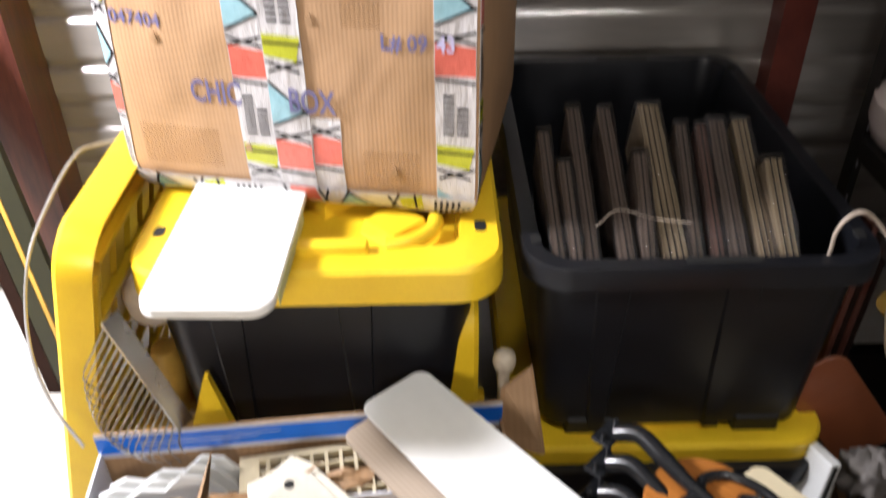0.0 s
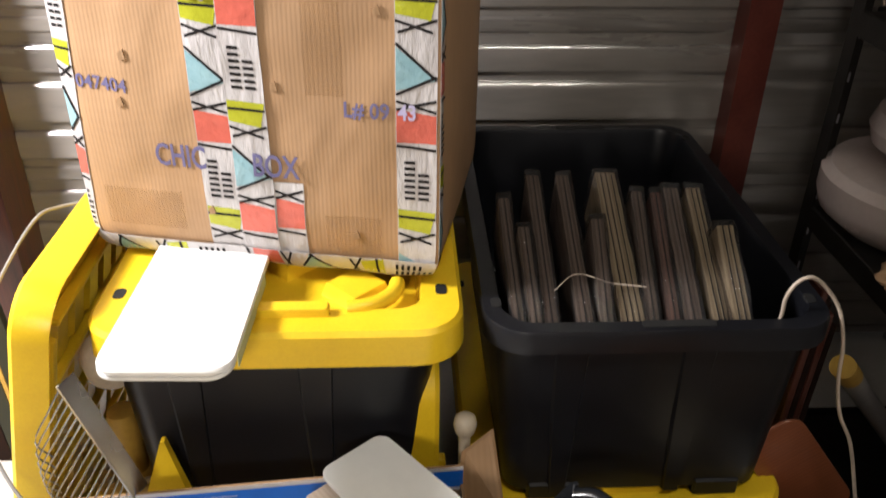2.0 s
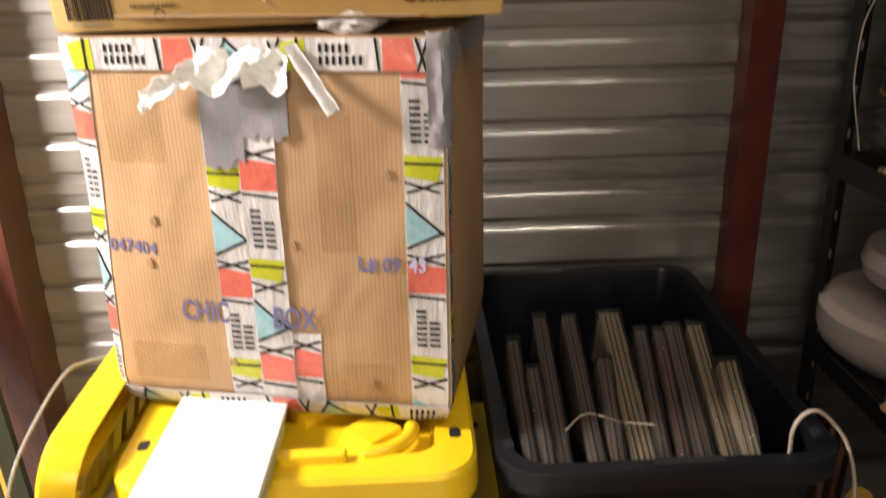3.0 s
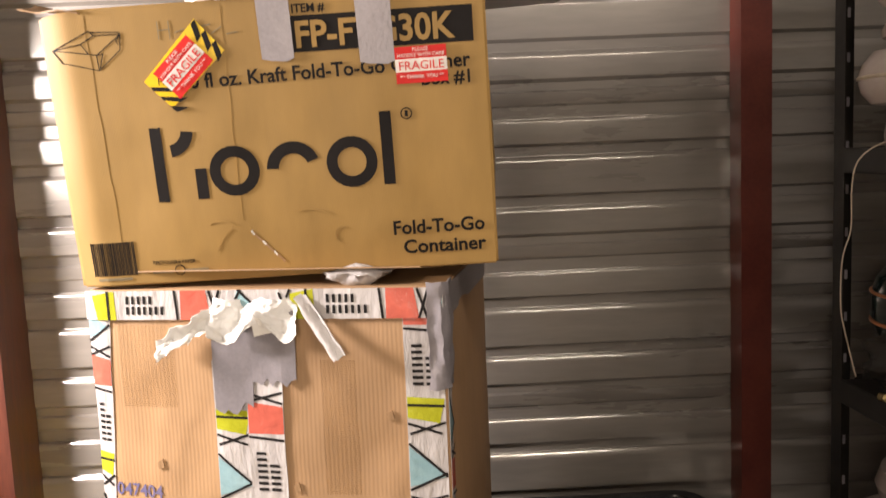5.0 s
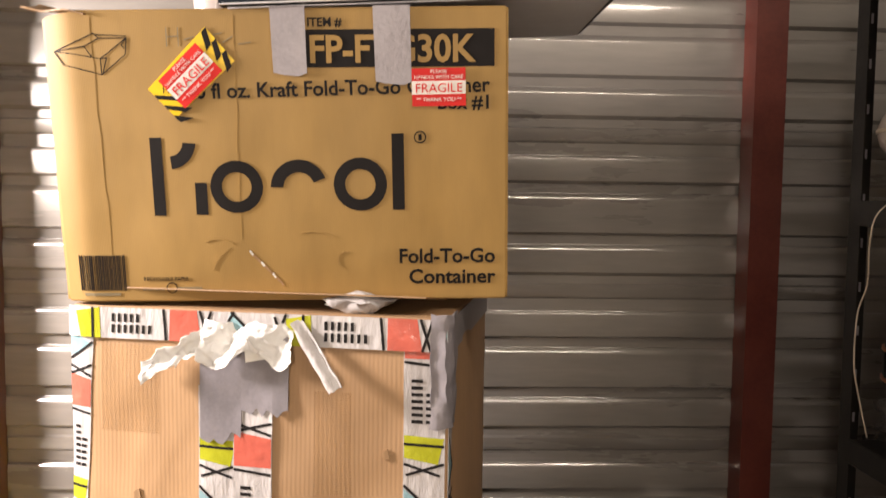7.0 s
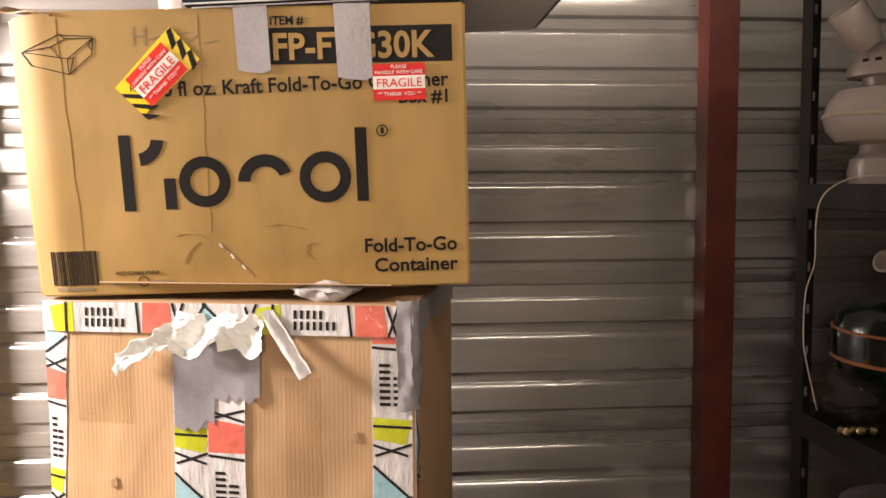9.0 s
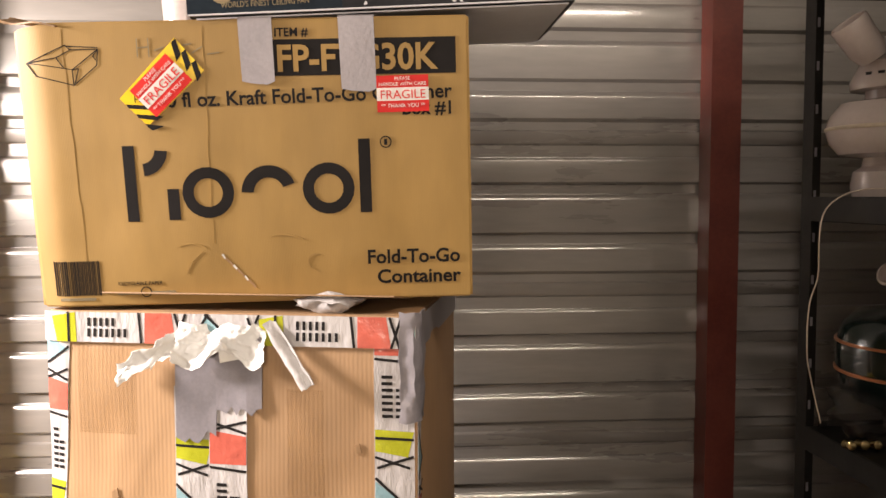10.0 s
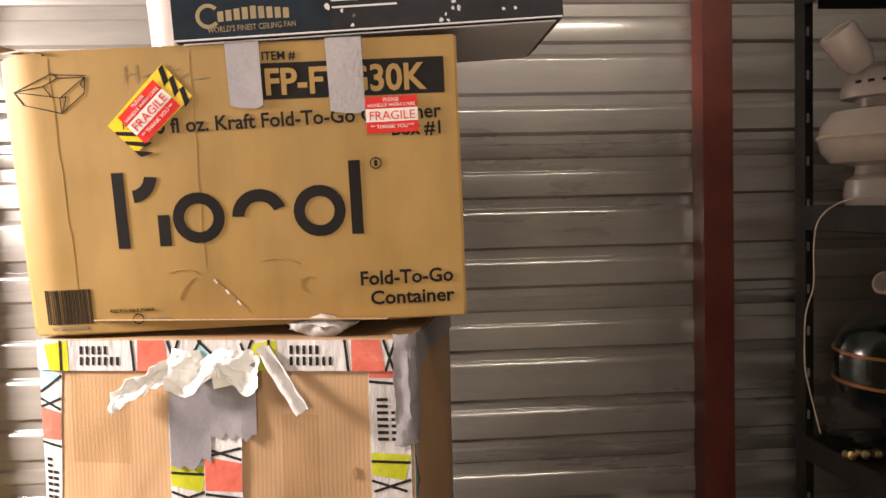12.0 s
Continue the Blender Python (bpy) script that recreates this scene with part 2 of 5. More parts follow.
RED_PINE = wood("red_brown_wood", (0.20, 0.10, 0.075), (0.11, 0.055, 0.042), along="Y", rough=0.65, coat=0.0)
MUSTARD = surface("worn_mustard_plastic", (0.50, 0.32, 0.05), (0.34, 0.20, 0.04), rough=0.5)
BEIGE = surface("beige_plastic", (0.58, 0.50, 0.38), rough=0.45)

# ---------- mesh helpers ----------


def mesh_of(name, bm, material, smooth=None):
    bmesh.ops.recalc_face_normals(bm, faces=bm.faces)
    me = bpy.data.meshes.new(name)
    bm.to_mesh(me)
    bm.free()
    me.materials.append(material)
    if smooth is not None:
        me.shade_smooth()
        if smooth < 180:
            me.set_sharp_from_angle(angle=radians(smooth))
    return me


def thing(name, label, category, m=None, group="", kind=""):
    ob = new(name)
    ob.empty_display_size = 0.05
    ob.matrix_world = m or Matrix()
    return tagged(ob, label, category, group, kind)


def part(name, bm, material, parent, label="", m=None, smooth=None):
    ob = new(name, mesh_of(name, bm, material, smooth))
    ob.parent = parent
    ob.matrix_basis = m or Matrix()
    return tagged(ob, label) if label else ob


def block(sx, sy, sz, at=(0, 0, 0), bevel=0.0, seg=2, m=None):
    """A box with its lower front left corner at `at`."""
    bm = bmesh.new()
    bmesh.ops.create_cube(bm, size=1)
    for v in bm.verts:
        v.co = Vector((at[0] + (v.co.x + 0.5) * sx, at[1] + (v.co.y + 0.5) * sy, at[2] + (v.co.z + 0.5) * sz))
    if bevel:
        bmesh.ops.bevel(bm, geom=bm.edges[:], offset=bevel, segments=seg, affect="EDGES", profile=0.6)
    if m:
        bm.transform(m)
    return bm


def merge(*bms):
    out = bmesh.new()
    for b in bms:
        me = bpy.data.meshes.new("tmp")
        b.to_mesh(me)
        b.free()
        out.from_mesh(me)
        bpy.data.meshes.remove(me)
    return out


def rounded(w, d, r, n=6):
    """Outline of a rounded rectangle about the origin."""
    pts = []
    for cx, cy, a0 in ((w / 2 - r, d / 2 - r, 0), (-w / 2 + r, d / 2 - r, 90), (-w / 2 + r, -d / 2 + r, 180), (w / 2 - r, -d / 2 + r, 270)):
        for i in range(n + 1):
            a = radians(a0 + 90 * i / n)
            pts.append((cx + r * math.cos(a), cy + r * math.sin(a)))
    return pts


def loft(loops, closed_ends=True, ring=False):
    """Skin through loops of 3D points of equal count."""
    bm = bmesh.new()
    rows = [[bm.verts.new(p) for p in lp] for lp in loops]
    k = len(rows[0])
    pairs = list(zip(rows, rows[1:])) + ([(rows[-1], rows[0])] if ring else [])
    for a, b in pairs:
        for i in range(k):
            j = (i + 1) % k
            bm.faces.new((a[i], a[j], b[j], b[i]))
    if closed_ends and not ring:
        bm.faces.new(rows[0][::-1])
        bm.faces.new(rows[-1])
    return bm


def flat_loop(pts, z):
    return [(x, y, z) for x, y in pts]


def plate(pts, z0, z1, soft=0.0):
    """An outline given depth, with softened upper and lower rims."""
    if not soft:
        return loft([flat_loop(pts, z0), flat_loop(pts, z1)])
    cx = sum(p[0] for p in pts) / len(pts)
    cy = sum(p[1] for p in pts) / len(pts)

    def shrink(q):
        out = []
        for i, (x, y) in enumerate(pts):
            dx, dy = cx - x, cy - y
            dl = math.hypot(dx, dy) or 1
            out.append((x + dx / dl * q, y + dy / dl * q))
        return out
    return loft([flat_loop(shrink(soft), z0), flat_loop(pts, z0 + soft), flat_loop(pts, z1 - soft), flat_loop(shrink(soft), z1)])


def lathe(profile, n=28):
    """Turn (radius, z) pairs about the z axis."""
    loops = []
    for r, z in profile:
        loops.append([(max(r, 1e-4) * math.cos(2 * math.pi * i / n), max(r, 1e-4) * math.sin(2 * math.pi * i / n), z) for i in range(n)])
    return loft(loops)


def tube(points, r, n=8):
    """A round bar along points."""
    pts = [Vector(p) for p in points]
    loops = []
    for i, p in enumerate(pts):
        d = (pts[min(i + 1, len(pts) - 1)] - pts[max(i - 1, 0)]).normalized()
        side = d.cross(Vector((0.13, 0.21, 1))).normalized()
        up = side.cross(d)
        rad = r[i] if isinstance(r, (list, tuple)) else r
        loops.append([p + side * (rad * math.cos(2 * math.pi * k / n)) + up * (rad * math.sin(2 * math.pi * k / n)) for k in range(n)])
    return loft(loops)


def smooth_path(pts, n=6):
    """Catmull-Rom points through pts."""
    p = [Vector(q) for q in pts]
    p = [2 * p[0] - p[1]] + p + [2 * p[-1] - p[-2]]
    out = []
    for i in range(1, len(p) - 2):
        for k in range(n):
            t = k / n
            a, b, c, d = p[i - 1:i + 3]
            out.append(0.5 * ((2 * b) + (c - a) * t + (2 * a - 5 * b + 4 * c - d) * t * t + (3 * b - a - 3 * c + d) * t ** 3))
    out.append(p[-2])
    return out


def face_poly(pts, lift=0.0004, depth=0.0005):
    """A thin patch in the x-z plane of a face whose outside is -y."""
    return loft([[(x, -lift, z) for x, z in pts], [(x, -lift - depth, z) for x, z in pts]])


def face_rect(u0, v0, u1, v1, lift=0.0004, depth=0.0005):
    return face_poly([(u0, v0), (u1, v0), (u1, v1), (u0, v1)], lift, depth)


def line_strip(u0, v0, u1, v1, w, lift=0.0004, depth=0.0004):
    d = Vector((u1 - u0, v1 - v0)).normalized() * w / 2
    nx, nz = -d.y, d.x
    return face_poly([(u0 - nx, v0 - nz), (u1 - nx, v1 - nz), (u1 + nx, v1 + nz), (u0 + nx, v0 + nz)], lift, depth)


def words(name, text, size, material, parent, m, lift=0.0010, wide=1.0, align="LEFT", bold=0.0):
    """Built-in lettering as a mesh on a face (x-z plane, outside -y)."""
    cu = bpy.data.curves.new("tmp", "FONT")
    cu.body, cu.size, cu.extrude, cu.align_x, cu.offset, cu.resolution_u = text, size, 0.0002, align, bold, 3
    ob = new("tmp", cu)
    dg = bpy.context.evaluated_depsgraph_get()
    me = bpy.data.meshes.new_from_object(ob.evaluated_get(dg))
    bpy.data.objects.remove(ob)
    bpy.data.curves.remove(cu)
    me.transform(Matrix.Translation((0, -lift, 0)) @ pose(0, 0, 0, 90) @ Matrix.Diagonal((wide, 1, 1, 1)))
    me.materials.clear()
    me.materials.append(material)
    me.name = name
    res = new(name, me)
    res.parent = parent
    res.matrix_basis = m
    return res


def on(u, v, turn=0):
    """A place on a face: u along, v up, turned in the plane (degrees, anticlockwise)."""
    return pose(u, 0, v, 0, -turn, 0)


# ---------- the place ----------
def structure(name, bm, material, label, m=None, smooth=None):
    ob = new(name, mesh_of(name, bm, material, smooth))
    ob.matrix_world = m or Matrix()
    return tagged(ob, label, name.split("_")[0], kind="structure")


X0, X1, Y0, Y1, TOP = -2.2, 1.48, -2.2, 1.945, 2.95
structure("floor", block(X1 - X0 + 0.2, Y1 - Y0 + 0.2, 0.12, (X0 - 0.1, Y0 - 0.1, -0.12)), CONCRETE, "bare grey concrete storage floor, brightly lit")
structure("ceiling", block(X1 - X0 + 0.2, Y1 - Y0 + 0.2, 0.1, (X0 - 0.1, Y0 - 0.1, TOP)), PARTITION, "plain painted sheet ceiling")
structure("wall_east", block(0.06, Y1 - Y0, TOP, (X1, Y0, 0)), PARTITION, "plain painted steel partition")
structure("wall_west", block(0.06, Y1 - Y0, TOP, (X0 - 0.06, Y0, 0)), PARTITION, "plain painted steel partition")
# unseen partition added behind the camera to shade the right-hand shelves
structure("wall_return", block(X1 - 0.06, 0.05, TOP, (0.06, -0.40, 0)), PARTITION, "unseen partition added to keep lamplight off the shelves")
structure("wall_south", block(X1 - X0, 0.06, TOP, (X0, Y0 - 0.06, 0)), PARTITION, "plain painted steel partition")


def ribbed_wall():
    """Horizontal ribs: two narrow grooves and one wide one in each 0.355 m."""
    period, y = 0.355, 1.92
    prof = []
    z = 1.347 - period * 4
    while z < TOP + 0.2:
        # a wide groove with a low ridge in it, then two narrow grooves, each with a sloping lower lip
        lip = z - 0.147
        prof += [(lip - 0.006, y), (lip - 0.003, y + 0.001), (lip + 0.001, y + 0.0035), (lip + 0.003, y + 0.012), (lip + 0.030, y + 0.013), (lip + 0.034, y + 0.008), (lip + 0.040, y + 0.006),
                 (lip + 0.062, y + 0.006), (lip + 0.066, y + 0.013), (lip + 0.084, y + 0.013), (lip + 0.092, y)]
        for lip in (z, z + 0.117):
            prof += [(lip - 0.008, y), (lip - 0.005, y + 0.0004), (lip - 0.001, y + 0.0016), (lip + 0.003, y + 0.0036), (lip + 0.007, y + 0.0065), (lip + 0.009, y + 0.015), (lip + 0.030, y + 0.015), (lip + 0.036, y)]
        z += period
    prof = [(a, b) for a, b in prof if -0.02 < a < TOP]
    front = [(b, a) for a, b in prof]
    loops = []
    for x in (X0, X1):
        lp = [(x, b, a) for b, a in front]
        lp += [(x, y + 0.05, prof[-1][0]), (x, y + 0.05, prof[0][0])]
        loops.append(lp)
    return loft(loops)


structure("wall_north", ribbed_wall(), SHEET, "grey horizontally ribbed sheet-metal partition wall", smooth=28)


def steel_stud(x0, x1, y0, y1):
    """A hollow stud: front flange and two webs."""
    t = 0.004
    return merge(block(x1 - x0, t, TOP, (x0, y0, 0)), block(t, y1 - y0, TOP, (x0, y0 + t, 0)), block(t, y1 - y0, TOP, (x1 - t, y0 + t, 0)))


structure("stud_east", steel_stud(0.868, 0.938, 1.855, 1.918), OXIDE, "red-oxide painted steel wall stud")
# same stud as the east one; its shade is put into a darker colour
structure("stud_west", steel_stud(-0.87, -0.778, 1.79, 1.918), WOOD_AND_STUD_SHADE, "red-oxide painted steel wall stud")

# ---------- totes ----------
def tote_lid_parts(lid, w=0.52, d=0.78):
    """Lid about its top centre, z down; rim band, ribs and raised diamonds."""
    outer = [(w - 0.012, d - 0.012, 0.06, 0.0), (w, d, 0.066, -0.007), (w + 0.004, d + 0.004, 0.067, -0.050), (w + 0.002, d + 0.002, 0.066, -0.055), (w - 0.002, d - 0.002, 0.065, -0.055), (w - 0.008, d - 0.008, 0.062, -0.012), (w - 0.13, d - 0.13, 0.03, -0.012 - 0.004), (w - 0.134, d - 0.134, 0.028, -0.024),
             (0.02, 0.02, 0.004, -0.024), (0.02, 0.02, 0.004, -0.020), (w - 0.126, d - 0.126, 0.03, -0.020), (w - 0.116, d - 0.116, 0.034, 0.0)]
    loops = [flat_loop(rounded(a, b, r), z) for a, b, r, z in outer]
    part("rim", loft(loops, ring=True), YELLOW, lid, smooth=35)
    part("centre", plate(rounded(0.03, 0.03, 0.004), -0.0245, -0.0195), YELLOW, lid)
    for sx in (-1, 1):
        for sy in (-1, 1):
            # no opening is cut: a near-black plate paints the hole's shade
            part("hole", plate(rounded(0.016, 0.026, 0.006, 3), -0.006, 0.0012), HOLE_SHADE_BLACK, lid, "dark patch painted as the shade in a lashing hole", pose(sx * (w / 2 - 0.030), sy * (d / 2 - 0.105), 0))
    for ix in (-1, 0, 1):
        for iy in range(-3, 4):
            if (ix + iy) % 2 == 0:
                k = 0.052
                lp = [flat_loop([(k, 0), (0, k), (-k, 0), (0, -k)], -0.021), flat_loop([(k * .82, 0), (0, k * .82), (-k * .82, 0), (0, -k * .82)], 0.001)]
                part("diamond", loft(lp), YELLOW, lid, "", pose(ix * 0.105, iy * 0.088, 0))
    for sy in (-1, 1):
        part("grip_bar", plate(rounded(0.115, 0.022, 0.006, 3), -0.021, 0.013, 0.003), YELLOW, lid, "", pose(0.015, sy * (d / 2 - 0.050), 0), smooth=40)
        arc = [(0.10 + 0.065 * math.sin(a), sy * (d / 2 - 0.122 + 0.060 * math.cos(a)), 0.0) for a in [radians(t) for t in range(-4, 96, 12)]]
        part("curved_bar", tube(arc, 0.012), YELLOW, lid, smooth=60)


def lid_underside(lid, w=0.52, d=0.78):
    """Waffle of raised pads between broad ribs on the underside of a loose lid."""
    rows, cols = 6, 5
    dy, dx = (d - 0.17) / rows, (w - 0.16) / cols
    for i in range(rows):
        y = -(d - 0.17) / 2 + (i + 0.5) * dy
        part("waffle_rib", block(w - 0.15, 0.012, 0.020, (-(w - 0.15) / 2, y - dy / 2 - 0.006, -0.043), 0.003, 1), YELLOW, lid)
        for j in range(cols):
            x = -(w - 0.16) / 2 + (j + 0.5) * dx
            a, b = dx * 0.36, dy * 0.36
            part("waffle_pad", loft([[(x - a, y - b, -0.023), (x + a, y - b, -0.023), (x + a, y + b, -0.023), (x - a, y + b, -0.023)],
                                     [(x - a * .8, y - b * .85, -0.034), (x + a * .8, y - b * .85, -0.034), (x + a * .8, y + b * .85, -0.034), (x - a * .8, y + b * .85, -0.034)]]), YELLOW, lid)
    for sx in (-1, 1):
        part("side_rail", block(0.016, d - 0.19, 0.030, (sx * (w / 2 - 0.052) - 0.008, -(d - 0.19) / 2, -0.046), 0.005, 2), YELLOW, lid, smooth=40)


def tote(name, label, m, group, h=0.345, w=0.50, d=0.76):
    """Open tote about its base centre."""
    t = thing(name, label, "storage tote", m, group)
    wt, dt, wb, db = w - 0.035, d - 0.035, w - 0.080, d - 0.062
    seq = [(wb - 0.02, db - 0.02, 0.03, 0.0), (wb, db, 0.04, 0.008), (wb + (wt - wb) * 0.9, db + (dt - db) * 0.9, 0.05, h - 0.055), (wt, dt, 0.055, h - 0.04), (w - 0.01, d - 0.01, 0.06, h - 0.042),
           (w + 0.006, d + 0.006, 0.066, h - 0.036), (w + 0.006, d + 0.006, 0.066, h - 0.008), (w, d, 0.064, h), (wt - 0.012, dt - 0.012, 0.05, h), (wt - 0.018, dt - 0.018, 0.048, h - 0.010),
           (wb - 0.004, db - 0.004, 0.036, 0.014), (wb - 0.03, db - 0.03, 0.03, 0.010)]
    part("shell", loft([flat_loop(rounded(a, b, r, 8), z) for a, b, r, z in seq]), BLACKPP, t, smooth=32)
    for sy in (-1, 1):
        for x in (-0.125, 0.06):
            y0, y1 = sy * (db / 2 - 0.004), sy * (dt / 2 - 0.008)
            lp = []
            for f, ww, dp in ((0.02, 0.016, 0.011), (1.08, 0.034, 0.009)):
                y = y0 + (y1 - y0) * f
                z = f * (h - 0.05)
                lp.append([(x - ww, y, z), (x + ww, y, z), (x + ww * 0.7, y + sy * dp, z), (x - ww * 0.7, y + sy * dp, z)])
            part("panel_rib", loft(lp), BLACKPP, t)
        # near-black plate on the rim in place of the shaded slot
        part("grip_slot", plate(rounded(0.105, 0.016, 0.005, 3), h - 0.003, h + 0.0012), HOLE_SHADE_BLACK, t, "long dark patch painted as the shade in a grip slot", pose(0.02, sy * (d / 2 - 0.016), 0))
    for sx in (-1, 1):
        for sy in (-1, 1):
            # lashing holes too are flat dark plates, their shade painted on
            part("lash_hole", plate(rounded(0.015, 0.024, 0.006, 3), h - 0.003, h + 0.0012), HOLE_SHADE_BLACK, t, "", pose(sx * (w / 2 - 0.018), sy * (d / 2 - 0.075), 0))
            part("foot", block(0.075, 0.05, 0.034, (sx * (wb / 2 - 0.075) - 0.0375, sy * (db / 2 - 0.020) - 0.025, -0.010), 0.004, 1), BLACKPP, t)
    return t


tote("storage_tote", "black plastic tote standing on the concrete floor", pose(-0.125, 1.37, 0.012), "stacked totes", h=0.325)
tote("storage_tote", "black plastic tote standing on the concrete floor", pose(0.475, 1.36, 0.012), "stacked totes", h=0.325)
tote("storage_tote", "closed black plastic tote under a taped carton", pose(-0.070, 1.385, 0.378), "stacked totes", h=0.325)
tote("storage_tote", "open black plastic tote full of wrapped wood slats", pose(0.481, 1.385, 0.380), "stacked totes", h=0.340)


def loose_lid(label, m, under=False, d=0.78, w=0.52):
    t = thing("tote_lid", label, "tote lid", m, "yellow tote lids")
    tote_lid_parts(t, w, d)
    if under:
        lid_underside(t, w, d)
    return t


loose_lid("yellow plastic lid on the black tote, diamond pattern", pose(-0.058, 1.378, 0.736), w=0.516)
loose_lid("yellow plastic lid between the lower and upper totes", pose(-0.125, 1.39, 0.372))
loose_lid("yellow plastic lid under the open black tote", pose(0.475, 1.39, 0.372))
# one lid on end at the side of the stack, leaning on it, inner face towards the totes
lean = Matrix.Translation((-0.562, 1.255, 0.0)) @ pose(0, 0, 0, 0, 12.0, 0) @ pose(0.0, 0, 0.405, 0, -90, 0) @ pose(0, 0, 0, 0, 0, 90)
loose_lid("yellow plastic tote lid leaning on end, ribbed inside showing", lean, True, 0.81)
loose_lid("yellow plastic tote lid on edge between two totes", Matrix.Translation((0.168, 1.43, 0.372)) @ pose(0, 0, 0, 0, 90, 0))

# ---------- cartons ----------
def tape_print(tape, u0, u1, v0, v1, start, vertical, base, foot=1.0):
    """Printed motif along a tape: colour fields, slanted lines and rows of bars for its unreadable lettering."""
    w, length = (u1 - u0, v1 - v0) if vertical else (v1 - v0, u1 - u0)
    k = 1.13

    def place(pts):
        if vertical:
            return [(u0 + a * w * (foot + (1 - foot) * b / length), v0 + b) for a, b in pts]
        return [(u0 + b, v0 + a * w) for a, b in pts]

    def field(name, material, pts):
        pts = [(a, min(max(b, 0), length)) for a, b in pts]
        if max(p[1] for p in pts) - min(p[1] for p in pts) > 0.004:
            part(name, face_poly(place(pts), base + 0.0009, 0.0003), material, tape)

    z = start
    while z < length:
        strokes = []

        def stroke(a0, b0, a1, b1, wd=0.0035):
            b0, b1 = z + b0 * k, z + b1 * k
            if 0 <= min(b0, b1) and max(b0, b1) <= length:
                (x0, y0), (x1, y1) = place([(a0, b0), (a1, b1)])
                strokes.append(line_strip(x0, y0, x1, y1, wd, base + 0.0014, 0.0003))
        field("coral_field", CORAL, [(0.0, z), (1.0, z), (1.0, z + 0.034 * k), (0.0, z + 0.040 * k)])
        field("blue_field", SKYBLUE, [(0.0, z + 0.062 * k), (1.0, z + 0.076 * k), (0.0, z + 0.112 * k)])
        field("lime_field", LIME, [(0.0, z + 0.148 * k), (0.85, z + 0.142 * k), (1.0, z + 0.172 * k), (0.0, z + 0.174 * k)])
        for q in ((0.0, -0.004, 1.0, -0.008), (0.0, 0.040, 1.0, 0.052), (0.0, 0.050, 1.0, 0.038), (0.0, 0.058, 1.0, 0.080), (0.0, 0.116, 1.0, 0.076),
                  (0.05, 0.128, 1.0, 0.143), (0.0, 0.141, 0.9, 0.129), (0.0, 0.164, 1.0, 0.163)):
            stroke(*q)
        for row, n in ((0.32, 7), (0.68, 5)):
            for c in range(n):
                b = 0.190 + c * 0.0078
                stroke(row - 0.14, b, row + 0.14, b, 0.0042)
        if strokes:
            part("printed_line", merge(*strokes), INK, tape)["kind"] = "stuff"
        z += 0.262 * k


def crumpled_sheet(outline_fn, nu, nv, thick=0.0012):
    """A thin wavy sheet from a function of (s, t)."""
    bm = bmesh.new()
    g = [[bm.verts.new(outline_fn(i / nu, j / nv)) for j in range(nv + 1)] for i in range(nu + 1)]
    for i in range(nu):
        for j in range(nv):
            bm.faces.new((g[i][j], g[i + 1][j], g[i + 1][j + 1], g[i][j + 1]))
    bmesh.ops.recalc_face_normals(bm, faces=bm.faces)
    bmesh.ops.solidify(bm, geom=bm.faces[:], thickness=thick)
    return bm


def carton_shell(w, d, h, lean=0.0, bulge=0.0, n=14):
    """Carton as a gently uneven closed shell; front face flat enough for labels."""
    bm = bmesh.new()
    bmesh.ops.create_cube(bm, size=1)
    bmesh.ops.bevel(bm, geom=bm.edges[:], offset=0.006, segments=3, affect="EDGES")
    for v in bm.verts:
        x, y, z = v.co.x + 0.5, v.co.y + 0.5, v.co.z + 0.5
        v.co = Vector((x * w, y * d - lean * z * (1 - y), z * h))
    bmesh.ops.subdivide_edges(bm, edges=[e for e in bm.edges if e.calc_length() > 0.1], cuts=n, use_grid_fill=True)
    for v in bm.verts:
        q = v.co
        k = 1.0 if q.y > 0.02 else 0.0
        if k:
            f = math.sin(math.pi * min(max(q.z / h, 0), 1)) * math.sin(math.pi * min(max(q.y / d, 0), 1))
            v.co.x += (1 if q.x > w / 2 else -1) * bulge * f * (1 if abs(q.x - w / 2) > w * 0.48 else 0)
            v.co += 0.0015 * noise.noise_vector(q * 14)
    return bm


A12 = radians(-12)
chicken_m = Matrix(((math.cos(A12), -math.sin(A12), 0, 0.17 - 0.525 * math.cos(A12)), (math.sin(A12), math.cos(A12), 0, 1.09 - 0.525 * math.sin(A12)), (0, 0, 1, 0.74), (0, 0, 0, 1)))
lower_carton = thing("taped_carton", "plain brown cardboard carton bound with colourful printed tape", "cardboard box", chicken_m)
CW, CD, CH = 0.520, 0.405, 0.570
part("board", carton_shell(CW, CD, CH, 0, 0.012), KRAFT, lower_carton, smooth=40)


def tape(parent, u0, v0, u1, v1, start, vertical=True, label="white tape with coral, lime and blue print", lift=0.0006):
    t = part("tape", face_rect(u0, v0, u1, v1, lift, 0.0008), TAPE_WHITE, parent, label)
    tape_print(t, u0 + 0.001, u1 - 0.001, v0, v1, start, vertical, lift)
    return t


edge_tape = part("tape", face_poly([(0.0, 0.02), (0.006, 0.02), (0.034, 0.535), (0.0, 0.535)], 0.0006, 0.0008), TAPE_WHITE, lower_carton, "white tape with coral, lime and blue print")
tape_print(edge_tape, 0.0, 0.033, 0.02, 0.535, -0.182, True, 0.0006, 0.16)
tape(lower_carton, 0.186, 0.02, 0.240, 0.470, -0.113)
tape(lower_carton, 0.236, 0.02, 0.290, 0.450, 0.050, lift=0.0026)
tape(lower_carton, 0.290, 0.02, 0.332, 0.150, 0.060)
tape(lower_carton, 0.463, 0.02, 0.517, 0.530, -0.094)
